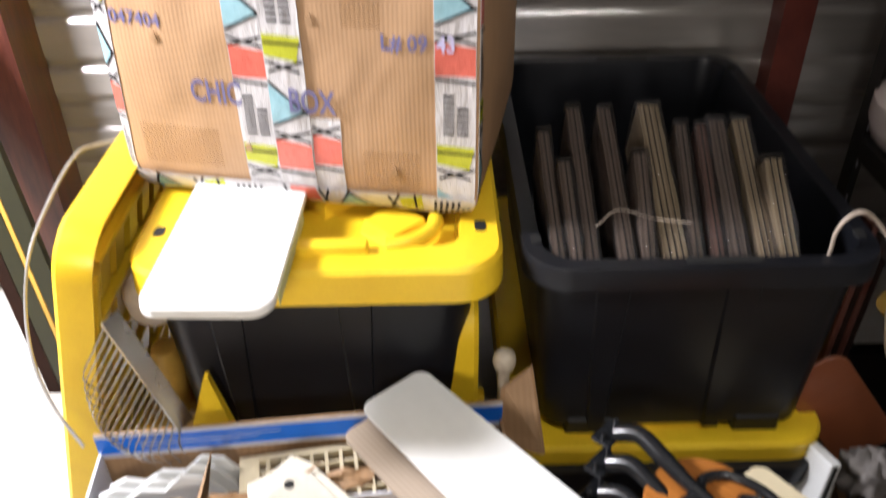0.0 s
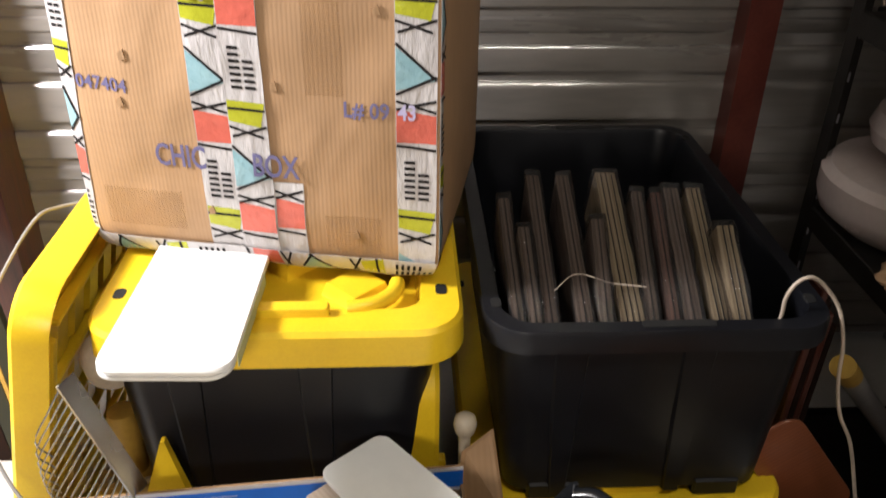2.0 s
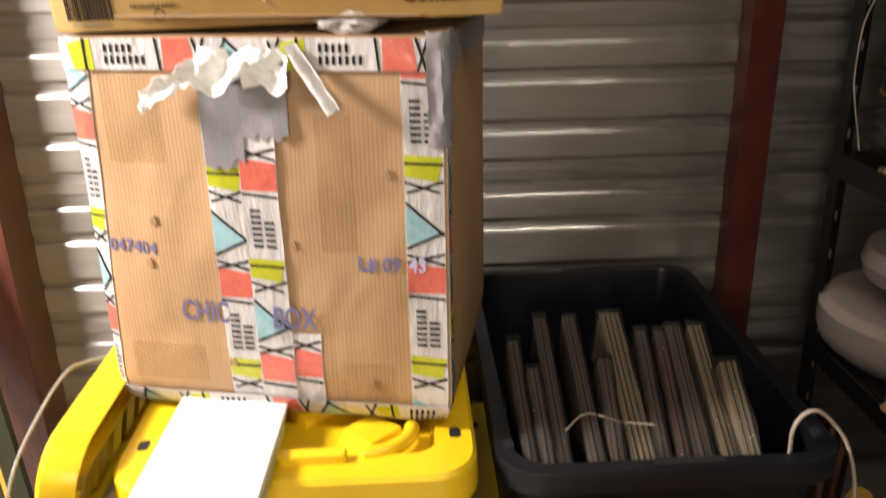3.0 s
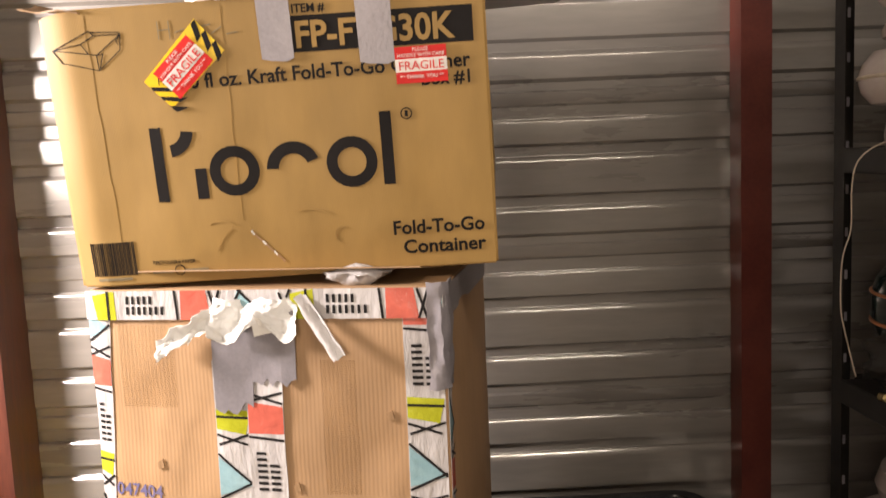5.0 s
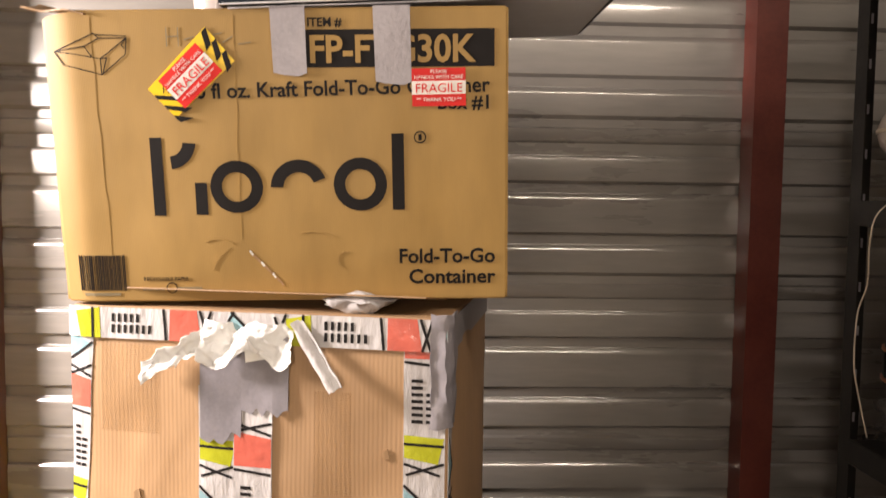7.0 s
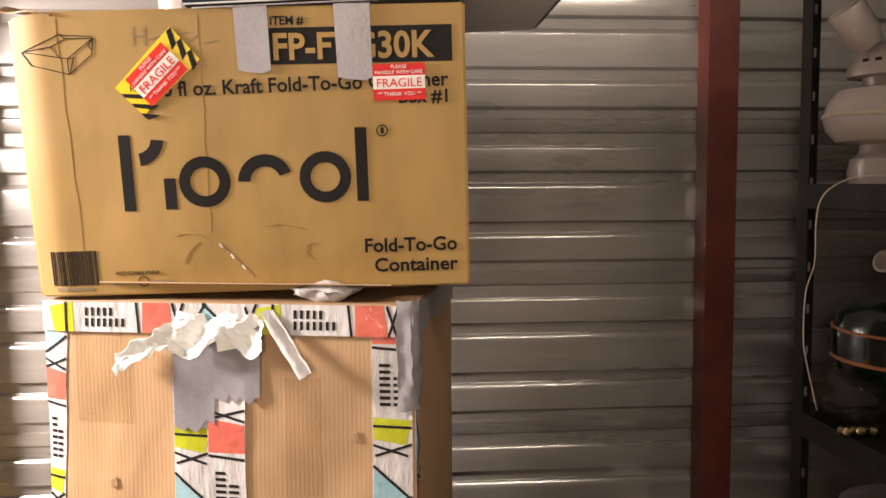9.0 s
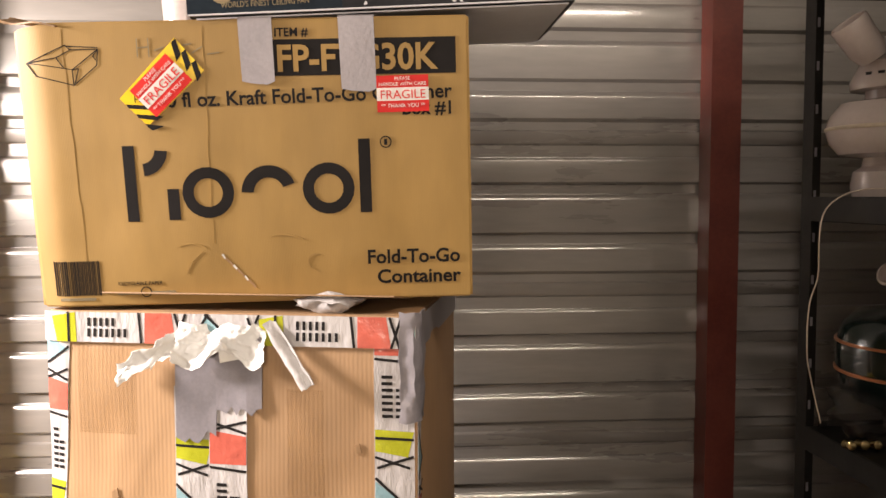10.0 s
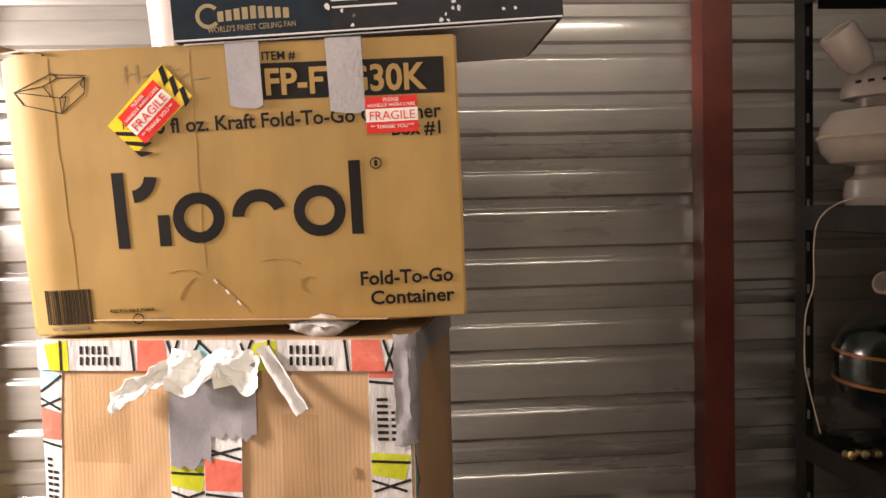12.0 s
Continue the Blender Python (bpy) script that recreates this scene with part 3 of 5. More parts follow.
tape(lower_carton, 0.000, 0.528, CW, CH - 0.001, -0.151, False, lift=0.0048)
tape(lower_carton, 0.000, 0.001, CW, 0.040, -0.05, False, lift=0.0048)
# tape wrapped round the carton's right side and its worn corner
side_face = Matrix.Translation((CW, 0, 0)) @ pose(0, 0, 0, 0, 0, 90)
side_tape = part("tape", face_rect(0.0, 0.02, 0.030, 0.54, 0.0006, 0.0008), TAPE_WHITE, lower_carton, "white tape with coral, lime and blue print", side_face)
tape_print(side_tape, 0.001, 0.029, 0.02, 0.54, -0.03, True, 0.0006)
part("tape", face_rect(0.0, 0.525, CD, CH - 0.001, 0.0020, 0.0008), TAPE_SLOT_GREY, lower_carton, "silver cloth tape along the top edge", side_face)
for k, (u, v, w, h) in enumerate(((0.10, 0.40, 0.20, 0.010), (0.10, 0.425, 0.17, 0.010), (0.14, 0.30, 0.11, 0.004), (0.14, 0.37, 0.11, 0.004), (0.14, 0.304, 0.004, 0.066), (0.246, 0.304, 0.004, 0.066))):
    part("printed_bar", face_rect(u, v, u + w, v + h), INK_BLUE, lower_carton, "", side_face)


def corner_tape(s, t):
    a = -0.022 + 0.050 * s
    z = 0.43 + 0.145 * t
    if a < 0:
        p = Vector((CW + a, -0.0085, z))
    else:
        p = Vector((CW + 0.0060, a, z))
    return p + 0.0045 * noise.noise_vector(Vector((s * 4, t * 6, 3)))


part("tape", crumpled_sheet(corner_tape, 10, 16), TAPE_SLOT_GREY, lower_carton, "crumpled silver tape over the corner", smooth=50)


# grey cloth tape with a torn lower edge down the middle
def torn(u0, u1, v0, v1, seed, n=9):
    rnd = random.Random(seed)
    pts = [(u0, v1), (u0, v0)]
    for i in range(1, n):
        pts.append((u0 + (u1 - u0) * i / n, v0 + rnd.uniform(-0.008, 0.012)))
    return pts + [(u1, v0 + 0.004), (u1, v1)]


part("tape", face_poly(torn(0.190, 0.247, 0.400, 0.545, 4), 0.0046, 0.0010), TAPE_SLOT_GREY, lower_carton, "torn silver cloth tape")
part("tape", face_poly(torn(0.247, 0.312, 0.440, 0.545, 7), 0.0050, 0.0010), TAPE_SLOT_GREY, lower_carton, "torn silver cloth tape")


def peeled(s, t):
    """White strip torn loose along the carton's upper edge: broad in the middle."""
    u = 0.197 + 0.122 * s
    v = 0.556 - (0.046 + 0.012 * math.sin(9 * s)) * t
    out = 0.008 + 0.022 * t * (1 - 0.4 * s) + 0.006 * math.sin(11 * s + 3 * t)
    return Vector((u, -out, v)) + 0.0045 * noise.noise_vector(Vector((s * 6, t * 4, 1))) + 0.003 * noise.noise_vector(Vector((s * 19, t * 14, 1)))


def wing_left(s, t):
    u = 0.205 - 0.088 * s
    v = 0.552 - 0.052 * s - (0.030 - 0.006 * s) * t
    return Vector((u, -0.010 - 0.016 * s - 0.006 * math.sin(5 * t + 4 * s), v)) + 0.006 * noise.noise_vector(Vector((s * 6, t * 3, 8))) + 0.002 * noise.noise_vector(Vector((s * 20, t * 9, 8)))


def wing_right(s, t):
    u = 0.312 + 0.062 * s + 0.016 * t
    v = 0.556 - 0.082 * s + 0.010 * t
    return Vector((u, -0.008 - 0.020 * s - 0.004 * math.sin(6 * t), v)) + 0.0025 * noise.noise_vector(Vector((s * 6, t * 4, 5)))


part("loose_tape", crumpled_sheet(peeled, 44, 20, 0.0008), TAPE_BACK, lower_carton, "crumpled white tape peeling off the top edge", smooth=60)
part("loose_tape", crumpled_sheet(wing_left, 32, 12, 0.0008), TAPE_BACK, lower_carton, "curled white tape end hanging loose", smooth=60)
part("loose_tape", crumpled_sheet(wing_right, 14, 5), TAPE_WHITE, lower_carton, "curled tape end hanging loose", smooth=60)


def wad(s, t):
    a = s * 2 * math.pi
    r = 0.030 * math.sin(math.pi * t) * (1 + 0.5 * noise.noise(Vector((math.cos(a) * 2, math.sin(a) * 2, t * 4))))
    return Vector((0.395 + 1.4 * r * math.cos(a), 0.020 + 0.5 * r * math.sin(a), CH - 0.004 + 0.034 * t + 0.006 * math.sin(math.pi * t) * noise.noise(Vector((math.cos(a) * 3, math.sin(a) * 3, t * 9)))))


part("loose_tape", crumpled_sheet(wad, 18, 8, 0.0006), TAPE_WHITE, lower_carton, "wad of clear crumpled tape", smooth=60)
# lettering printed on the board
words("lettering", "047404", 0.0265, INK_BLUE, lower_carton, on(0.021, 0.268, -2), wide=0.96, bold=0.0004)
words("lettering", "CHIC", 0.047, INK_BLUE, lower_carton, on(0.121, 0.163, -1), wide=0.66, bold=0.0008, lift=0.0016)
words("lettering", "BOX", 0.047, INK_BLUE, lower_carton, on(0.263, 0.160, -1), wide=0.66, bold=0.0008, lift=0.0046)
words("lettering", "L# 09", 0.029, INK_BLUE, lower_carton, on(0.394, 0.254, 0), wide=0.90, bold=0.0006, lift=0.0016)
words("lettering", "43", 0.029, INK_PALE, lower_carton, on(0.466, 0.254, 0), wide=0.85, bold=0.0006, lift=0.0024)
for u, v, w, h in ((0.044, 0.40, 0.085, 0.12), (0.345, 0.28, 0.05, 0.19), (0.03, 0.06, 0.12, 0.06), (0.36, 0.045, 0.08, 0.06)):
    part("clear_tape", face_rect(u, v, u + w, v + h, 0.0006, 0.0004), TAPE_CLEAR, lower_carton, "yellowed clear tape patch")
for u, v in ((0.437, 0.385), (0.30, 0.282), (0.094, 0.31), (0.40, 0.07), (0.19, 0.09), (0.08, 0.245)):
    part("tear", face_poly([(u, v), (u + 0.009, v + 0.002), (u + 0.006, v + 0.014), (u - 0.002, v + 0.009)], 0.0008, 0.002), KRAFT_IN, lower_carton, "small torn scuff in the board")
part("flap", block(0.46, 0.002, 0.17, (0.03, 0, 0), m=pose(0, 0.17, CH + 0.001, 82)), KRAFT_IN, lower_carton, "loose top flap")



def sag(carton, w, h, front, roll, seed, side=0.0, crease=0.0, step=0.014):
    """Let a carton's board and all that is stuck to it share the same dents, bulge and rolled lower edges."""
    for ob in carton.children_recursive:
        local = ob.matrix_basis if ob.parent == carton else ob.parent.matrix_basis @ ob.matrix_basis
        back = local.inverted()
        bm = bmesh.new()
        bm.from_mesh(ob.data)
        bmesh.ops.triangulate(bm, faces=bm.faces[:])
        for _ in range(7):
            long = [e for e in bm.edges if e.calc_length() > step]
            if not long:
                break
            bmesh.ops.subdivide_edges(bm, edges=long, cuts=1)
            bmesh.ops.triangulate(bm, faces=[f for f in bm.faces if len(f.verts) > 3])
        for v in bm.verts:
            p = local @ v.co
            q = Vector((p.x, 0, p.z))
            near = max(0.0, 1 - max(p.y, 0) / 0.12)
            u, t = min(max(p.x / w, 0), 1), min(max(p.z / h, 0), 1)
            dent = noise.noise(q * 7 + Vector((seed, 0, 0))) * 0.5 + noise.noise(q * 17 + Vector((0, seed, 0))) * 0.25
            dent += crease * abs(noise.noise(Vector((p.x * 16 + 2 * noise.noise(q * 5), seed, p.z * 4))))
            edge = min(1, 6 * u, 6 * (1 - u)) * min(1, 6 * t, 6 * (1 - t))
            p.y += near * (front * (dent * (0.3 + 0.7 * edge)) - front * 0.8 * math.sin(math.pi * u) * math.sin(math.pi * t))
            if side:
                rim = max(0.0, 1 - u / 0.055) ** 1.6
                p.y += side * near * rim * (0.8 + 0.5 * noise.noise(q * 6))
                p.x -= side * 0.55 * rim
            if roll:
                k = min(1, max(0, (roll - p.z) / roll))
                tuck = roll * (1 - math.sqrt(max(0, 1 - k * k))) * (0.75 + 0.3 * noise.noise(q * 9))
                p.y += tuck * near * 0.70
                p.x += tuck * 0.45 * max(0.0, 1 - u * 6) - tuck * 0.45 * max(0.0, 1 - (1 - u) * 6)
                p.z += 0.35 * tuck * near * max(0.0, 1 - (1 - u) * 9)
            v.co = back @ p
        bm.to_mesh(ob.data)
        bm.free()


sag(lower_carton, CW, CH, 0.010, 0.065, 2.0, 0.010, 0.25)

# ---------- upper carton ----------
KU, KV, KN = Vector((0.99860, -0.04739, 0.02370)), Vector((-0.02913, -0.11750, 0.99265)), Vector((-0.04426, -0.99194, -0.11871))
K0 = Vector((-0.342, 1.191, 1.314))
kback = Vector((0.0474, 0.9986, 0.022)).normalized()
kup = KU.cross(kback).normalized()
karat_m = Matrix(((KU.x, kback.x, kup.x, K0.x), (KU.y, kback.y, kup.y, K0.y), (KU.z, kback.z, kup.z, K0.z), (0, 0, 0, 1)))
face_w = Matrix(((KU.x, -KN.x, KV.x, K0.x), (KU.y, -KN.y, KV.y, K0.y), (KU.z, -KN.z, KV.z, K0.z), (0, 0, 0, 1)))
FACE = karat_m.inverted() @ face_w
upper_carton = thing("printed_carton", "golden kraft cardboard carton with black print and stickers", "cardboard box", karat_m)
KW, KD, KH = 0.590, 0.40, 0.379
kb = carton_shell(KW, KD, KH, 0.0367, 0.010)
for v in kb.verts:
    if v.co.x < 0.03 and v.co.z > KH - 0.05:
        v.co.z -= 0.006
part("board", kb, KRAFT_GOLD, upper_carton, smooth=40)


def kpart(name, bm, material, label="", parent=None):
    return part(name, bm, material, parent or upper_carton, label, FACE if parent is None else None)


def kwords(text, size, u, v, material=INK, wide=1.0, turn=0.0, lift=0.0010, bold=0.0, name="lettering"):
    return words(name, text, size, material, upper_carton, FACE @ on(u, v, turn), lift, wide, bold=bold)


# crushed corner flap
def crushed(s, t):
    return Vector((-0.022 + 0.075 * s, -0.042 + 0.05 * t, KH - 0.004 + 0.016 * (1 - s) * (0.6 + 0.8 * t))) + 0.004 * noise.noise_vector(Vector((s * 3, t * 3, 2)))


part("crushed_corner", crumpled_sheet(crushed, 10, 6, 0.002), KRAFT_IN, upper_carton, "crushed and frayed cardboard corner", smooth=60)
# item number panel
kpart("black_panel", face_rect(0.325, 0.306, 0.572, 0.353), INK, "black panel behind the item number")
kwords("FP-FTG30K", 0.0475, 0.335, 0.3125, KRAFT_GOLD, wide=0.93, lift=0.0016, bold=0.0012)
kwords("ITEM #", 0.0155, 0.334, 0.357, wide=0.95, bold=0.0003)
kwords("30 fl oz. Kraft Fold-To-Go Container", 0.0268, 0.176, 0.268, wide=0.965, turn=0.9, bold=0.0005)
kwords("Box #1", 0.0245, 0.498, 0.2525, wide=0.97, bold=0.0005)
kwords("Fold-To-Go", 0.0270, 0.4445, 0.0505, wide=0.985, bold=0.0006)
kwords("Container", 0.0270, 0.4575, 0.0225, wide=1.04, bold=0.0006)
kwords("RECYCLABLE PAPER", 0.0072, 0.102, 0.029, wide=0.95)


# trade mark: plain rings, arches and bars
def ring_piece(cu, cv, r, w, a0, a1, n=22):
    inner, outer = [], []
    for i in range(n + 1):
        a = radians(a0 + (a1 - a0) * i / n)
        outer.append((cu + r * math.cos(a), cv + r * math.sin(a)))
        inner.append((cu + (r - w) * math.cos(a), cv + (r - w) * math.sin(a)))
    bm = bmesh.new()
    f = [[bm.verts.new((x, y, z)) for x, z in row] for row in (outer, inner) for y in (-0.0004, -0.0010)]
    for a, b in ((0, 1), (3, 2), (1, 3), (2, 0)):
        for i in range(n):
            bm.faces.new((f[a][i], f[a][i + 1], f[b][i + 1], f[b][i]))
    return bm


SW = 0.0165
for u, v0, v1 in ((0.124, 0.117, 0.219), (0.180, 0.118, 0.160), (0.4385, 0.122, 0.2215)):
    kpart("mark_bar", face_rect(u, v0, u + SW * 0.95, v1), INK)
for cu, cv, r, w, a0, a1 in ((0.148, 0.214, 0.036, SW, -85, -5), (0.2345, 0.154, 0.0345, 0.0150, 0, 360), (0.316, 0.152, 0.037, SW, 20, 178), (0.3965, 0.156, 0.0350, 0.0150, 0, 360)):
    kpart("mark_arc", ring_piece(cu, cv, r, w, a0, a1), INK)
kpart("mark_ring", ring_piece(0.4755, 0.2165, 0.0080, 0.0015, 0, 360), INK)
kpart("mark_bar", face_rect(0.4735, 0.2125, 0.4775, 0.2205), INK)
# bar code
code = random.Random(5)
bars, u = [], 0.018
while u < 0.078:
    w = code.choice((0.0006, 0.0009, 0.0013, 0.0018))
    bars.append(face_rect(u, 0.016, u + w, 0.064))
    u += w + code.choice((0.0007, 0.0010, 0.0016))
ob = kpart("bar_code", merge(*bars), INK)
ob["kind"] = "stuff"
kpart("number_bar", face_rect(0.022, 0.0085, 0.070, 0.0125), INK_GREY)
for a in ((0.100, 0.0155, 0.130), (0.147, 0.0165, 0.180)):
    kpart("slogan_bar", face_rect(a[0], a[1], a[2], a[1] + 0.0035), INK_GREY)
kpart("leaf_mark", ring_piece(0.1395, 0.0190, 0.0075, 0.0012, -60, 300), INK)


# line drawing of a folded container
def icon_at(x, y):
    return 0.012 + (x - 60) * 0.000283, 0.330 - (y - 380) * 0.000268 - (x - 60) * 0.0000035


ICON = (("a b c d i g h a f g", dict(a=(60, 380), b=(235, 297), c=(258, 320), d=(385, 318), i=(375, 395), g=(262, 490), h=(95, 445), f=(260, 415))),
        ("c e k", dict(c=(258, 320), e=(190, 357), k=(222, 408))), ("a e", dict(a=(60, 380), e=(190, 357))), ("f d", dict(f=(260, 415), d=(385, 318))), ("b d", dict(b=(245, 303), d=(385, 310))),
        ("f j g", dict(f=(262, 415), j=(290, 410), g=(268, 480))), ("d p i", dict(d=(385, 320), p=(360, 350), i=(372, 370))))
ICON = [(icon_at(*spots[m]), icon_at(*spots[n])) for order, spots in ICON for m, n in zip(order.split(), order.split()[1:])]
kpart("line_drawing", merge(*[line_strip(a[0], a[1], b[0], b[1], 0.0011) for a, b in ICON]), INK, "thin line drawing of a folded container")
for a, b, c, d in ((0.155, 0.334, 0.155, 0.358), (0.155, 0.346, 0.170, 0.347), (0.170, 0.334, 0.170, 0.358), (0.177, 0.342, 0.190, 0.346), (0.196, 0.338, 0.207, 0.350), (0.214, 0.348, 0.226, 0.350), (0.226, 0.338, 0.240, 0.346), (0.246, 0.336, 0.262, 0.338)):
    kpart("pencil_stroke", line_strip(a, b, c, d, 0.0014), INK_GREY)
# silver tape straps folding down from the top
for u0, u1, v0 in ((0.288, 0.333, 0.297), (0.418, 0.466, 0.285)):
    kpart("tape", face_poly([(u0, 0.381), (u0 + 0.002, v0 + 0.003), (u0 + 0.014, v0), (u1 - 0.01, v0 - 0.002), (u1, v0 + 0.002), (u1 - 0.001, 0.381)], 0.0026, 0.0010), TAPE_SLOT_GREY, "silver cloth tape strap")
    part("tape", block(u1 - u0, 0.09, 0.001, (u0, -0.038, KH + 0.0005)), TAPE_SLOT_GREY, upper_carton, "silver cloth tape strap")


def sticker(m, diamond=False):
    base = part("sticker", face_rect(-0.0345, -0.024, 0.0345, 0.024, 0.0030, 0.0004), RED_LABEL, upper_carton, "red and white fragile warning sticker", m)
    part("white_band", face_rect(-0.0345, -0.009, 0.0345, 0.008, 0.0036, 0.0002), WHITE_LABEL, base)
    for text, size, v, mt in (("FRAGILE", 0.0165, -0.0065, RED_LABEL), ("PLEASE", 0.0068, 0.0175, WHITE_LABEL), ("HANDLE WITH CARE", 0.0066, 0.0105, WHITE_LABEL), ("** THANK YOU **", 0.0072, -0.0180, WHITE_LABEL)):
        words("sticker_lettering", text, size, mt, base, pose(0, 0, v), 0.0042, 1.0, "CENTER")
    return base


sticker(FACE @ on(0.5005, 0.280, 0.6))
# hazard label under the slanted sticker
hz = kpart("hazard_label", face_poly([(0.127, 0.281), (0.162, 0.244), (0.241, 0.315), (0.205, 0.358)], 0.0012, 0.0004), YELLOW, "yellow and black striped heavy label")
for k in range(3):
    part("stripe", face_poly([(0.135 + 0.012 * k, 0.2735 - 0.0130 * k), (0.184 + 0.0 * k, 0.2700 - 0.0130 * k), (0.180 - 0.006 * k, 0.2645 - 0.0130 * k), (0.139 + 0.012 * k, 0.2680 - 0.0130 * k)], 0.0018, 0.0003), INK, hz)
    part("stripe", face_poly([(0.200 + 0.0125 * k, 0.3515 - 0.0135 * k), (0.206 + 0.0125 * k, 0.3575 - 0.0145 * k), (0.212 + 0.0125 * k, 0.336 - 0.0135 * k), (0.206 + 0.0125 * k, 0.328 - 0.0135 * k)], 0.0018, 0.0003), INK, hz)
kwords("HE", 0.0135, 0.146, 0.2755, wide=1.0, lift=0.0024)
sticker(FACE @ on(0.1835, 0.2970, 43))
# creases, scratch and dents in the board
for (u0, v0, u1, v1, w) in ((0.062, 0.010, 0.056, 0.372, 0.0022), (0.236, 0.085, 0.240, 0.372, 0.0016)):
    n = 12
    left = [(u0 + (u1 - u0) * i / n + 0.0012 * math.sin(i * 2.1), v0 + (v1 - v0) * i / n) for i in range(n + 1)]
    kpart("crease", face_poly(left + [(a + w, b) for a, b in left[::-1]], -0.0002, 0.0006), KRAFT_GOLD, "raised fold line")
rnd = random.Random(3)
for k in range(9):
    u0, v0 = 0.246 + k * 0.0048, 0.068 - k * 0.0052
    kpart("scratch", face_poly([(u0, v0), (u0 + 0.004, v0 - 0.006), (u0 + 0.006, v0 - 0.005 + rnd.uniform(0, 0.002)), (u0 + 0.002, v0 + 0.002)], 0.0002, 0.0006), KRAFT_IN if k % 3 else WHITE_LABEL)
for cu, cv, r, a0, a1 in ((0.205, 0.050, 0.036, 55, 118), (0.33, 0.035, 0.06, 60, 105), (0.375, 0.055, 0.012, 60, 250), (0.245, 0.03, 0.05, 120, 165)):
    kpart("wrinkle", ring_piece(cu, cv, r, 0.002, a0, a1, 10), KRAFT_GOLD, "raised wrinkle in the board")

sag(upper_carton, KW, KH, 0.0045, 0, 5.0, 0.017)

# ---------- black fan carton and pail on top ----------
casa_m = Matrix.Translation((-0.128, 1.125, 1.699)) @ pose(0, 0, 0, 0, -3.0, -1.5)
fan_carton = thing("fan_carton", "black printed ceiling fan carton with scuffed edges", "cardboard box", casa_m)
part("board", carton_shell(0.508, 0.29, 0.20, 0, 0.004), BLACK_CARTON, fan_carton, smooth=40)
part("underside", block(0.49, 0.27, 0.002, (0.009, 0.01, -0.003)), WHITE_CARTON, fan_carton, "bare white board underside")
part("side_panel", face_rect(0.0, 0.002, 0.20, 0.19, 0.0003, 0.0005), NAVY_CARTON, fan_carton, "mottled navy front panel")
part("mark_shape", ring_piece(0.046, 0.030, 0.016, 0.005, 40, 320), GOLD_INK, fan_carton, "gold trade mark")
for k in range(9):
    part("mark_bar", face_rect(0.058 + k * 0.0105, 0.022 + 0.0015 * math.sin(k * 0.4), 0.0655 + k * 0.0105, 0.040 - 0.0012 * abs(k - 4)), GOLD_INK, fan_carton)
words("lettering", "WORLD'S FINEST CEILING FAN", 0.0105, GOLD_INK, fan_carton, on(0.044, 0.0085, 1), 0.0014, 0.78)
for k in range(4):
    part("text_bar", face_rect(0.205, 0.030 + k * 0.009, 0.290 - 0.008 * (k % 2), 0.0325 + k * 0.009), WHITE_CARTON, fan_carton)
rnd = random.Random(9)
for k in range(16):
    u, v, r = rnd.choice((0.215, 0.26, 0.37, 0.44, 0.36)) + rnd.uniform(-0.02, 0.02), rnd.uniform(0.004, 0.045), rnd.uniform(0.002, 0.005)
    part("scuff", face_poly([(u + r * rnd.uniform(0.4, 1.2) * math.cos(a), v + r * rnd.uniform(0.4, 1.4) * math.sin(a)) for a in [j * 0.9 for j in range(7)]], 0.0012, 0.0003), WHITE_CARTON, fan_carton, "white torn scuff")
part("worn_edge", block(0.505, 0.003, 0.002, (0.001, -0.0012, 0.0)), WHITE_CARTON, fan_carton, "worn whitish lower edge")
pail = thing("plastic_pail", "pale pinkish white plastic pail behind the fan carton", "pail", pose(-0.185, 1.385, 1.705))
part("wall", lathe([(0.030, 0.0), (0.034, 0.004), (0.046, 0.15), (0.049, 0.152), (0.049, 0.16), (0.043, 0.16), (0.030, 0.01), (0.001, 0.008)], 32), BONE, pail, smooth=40)

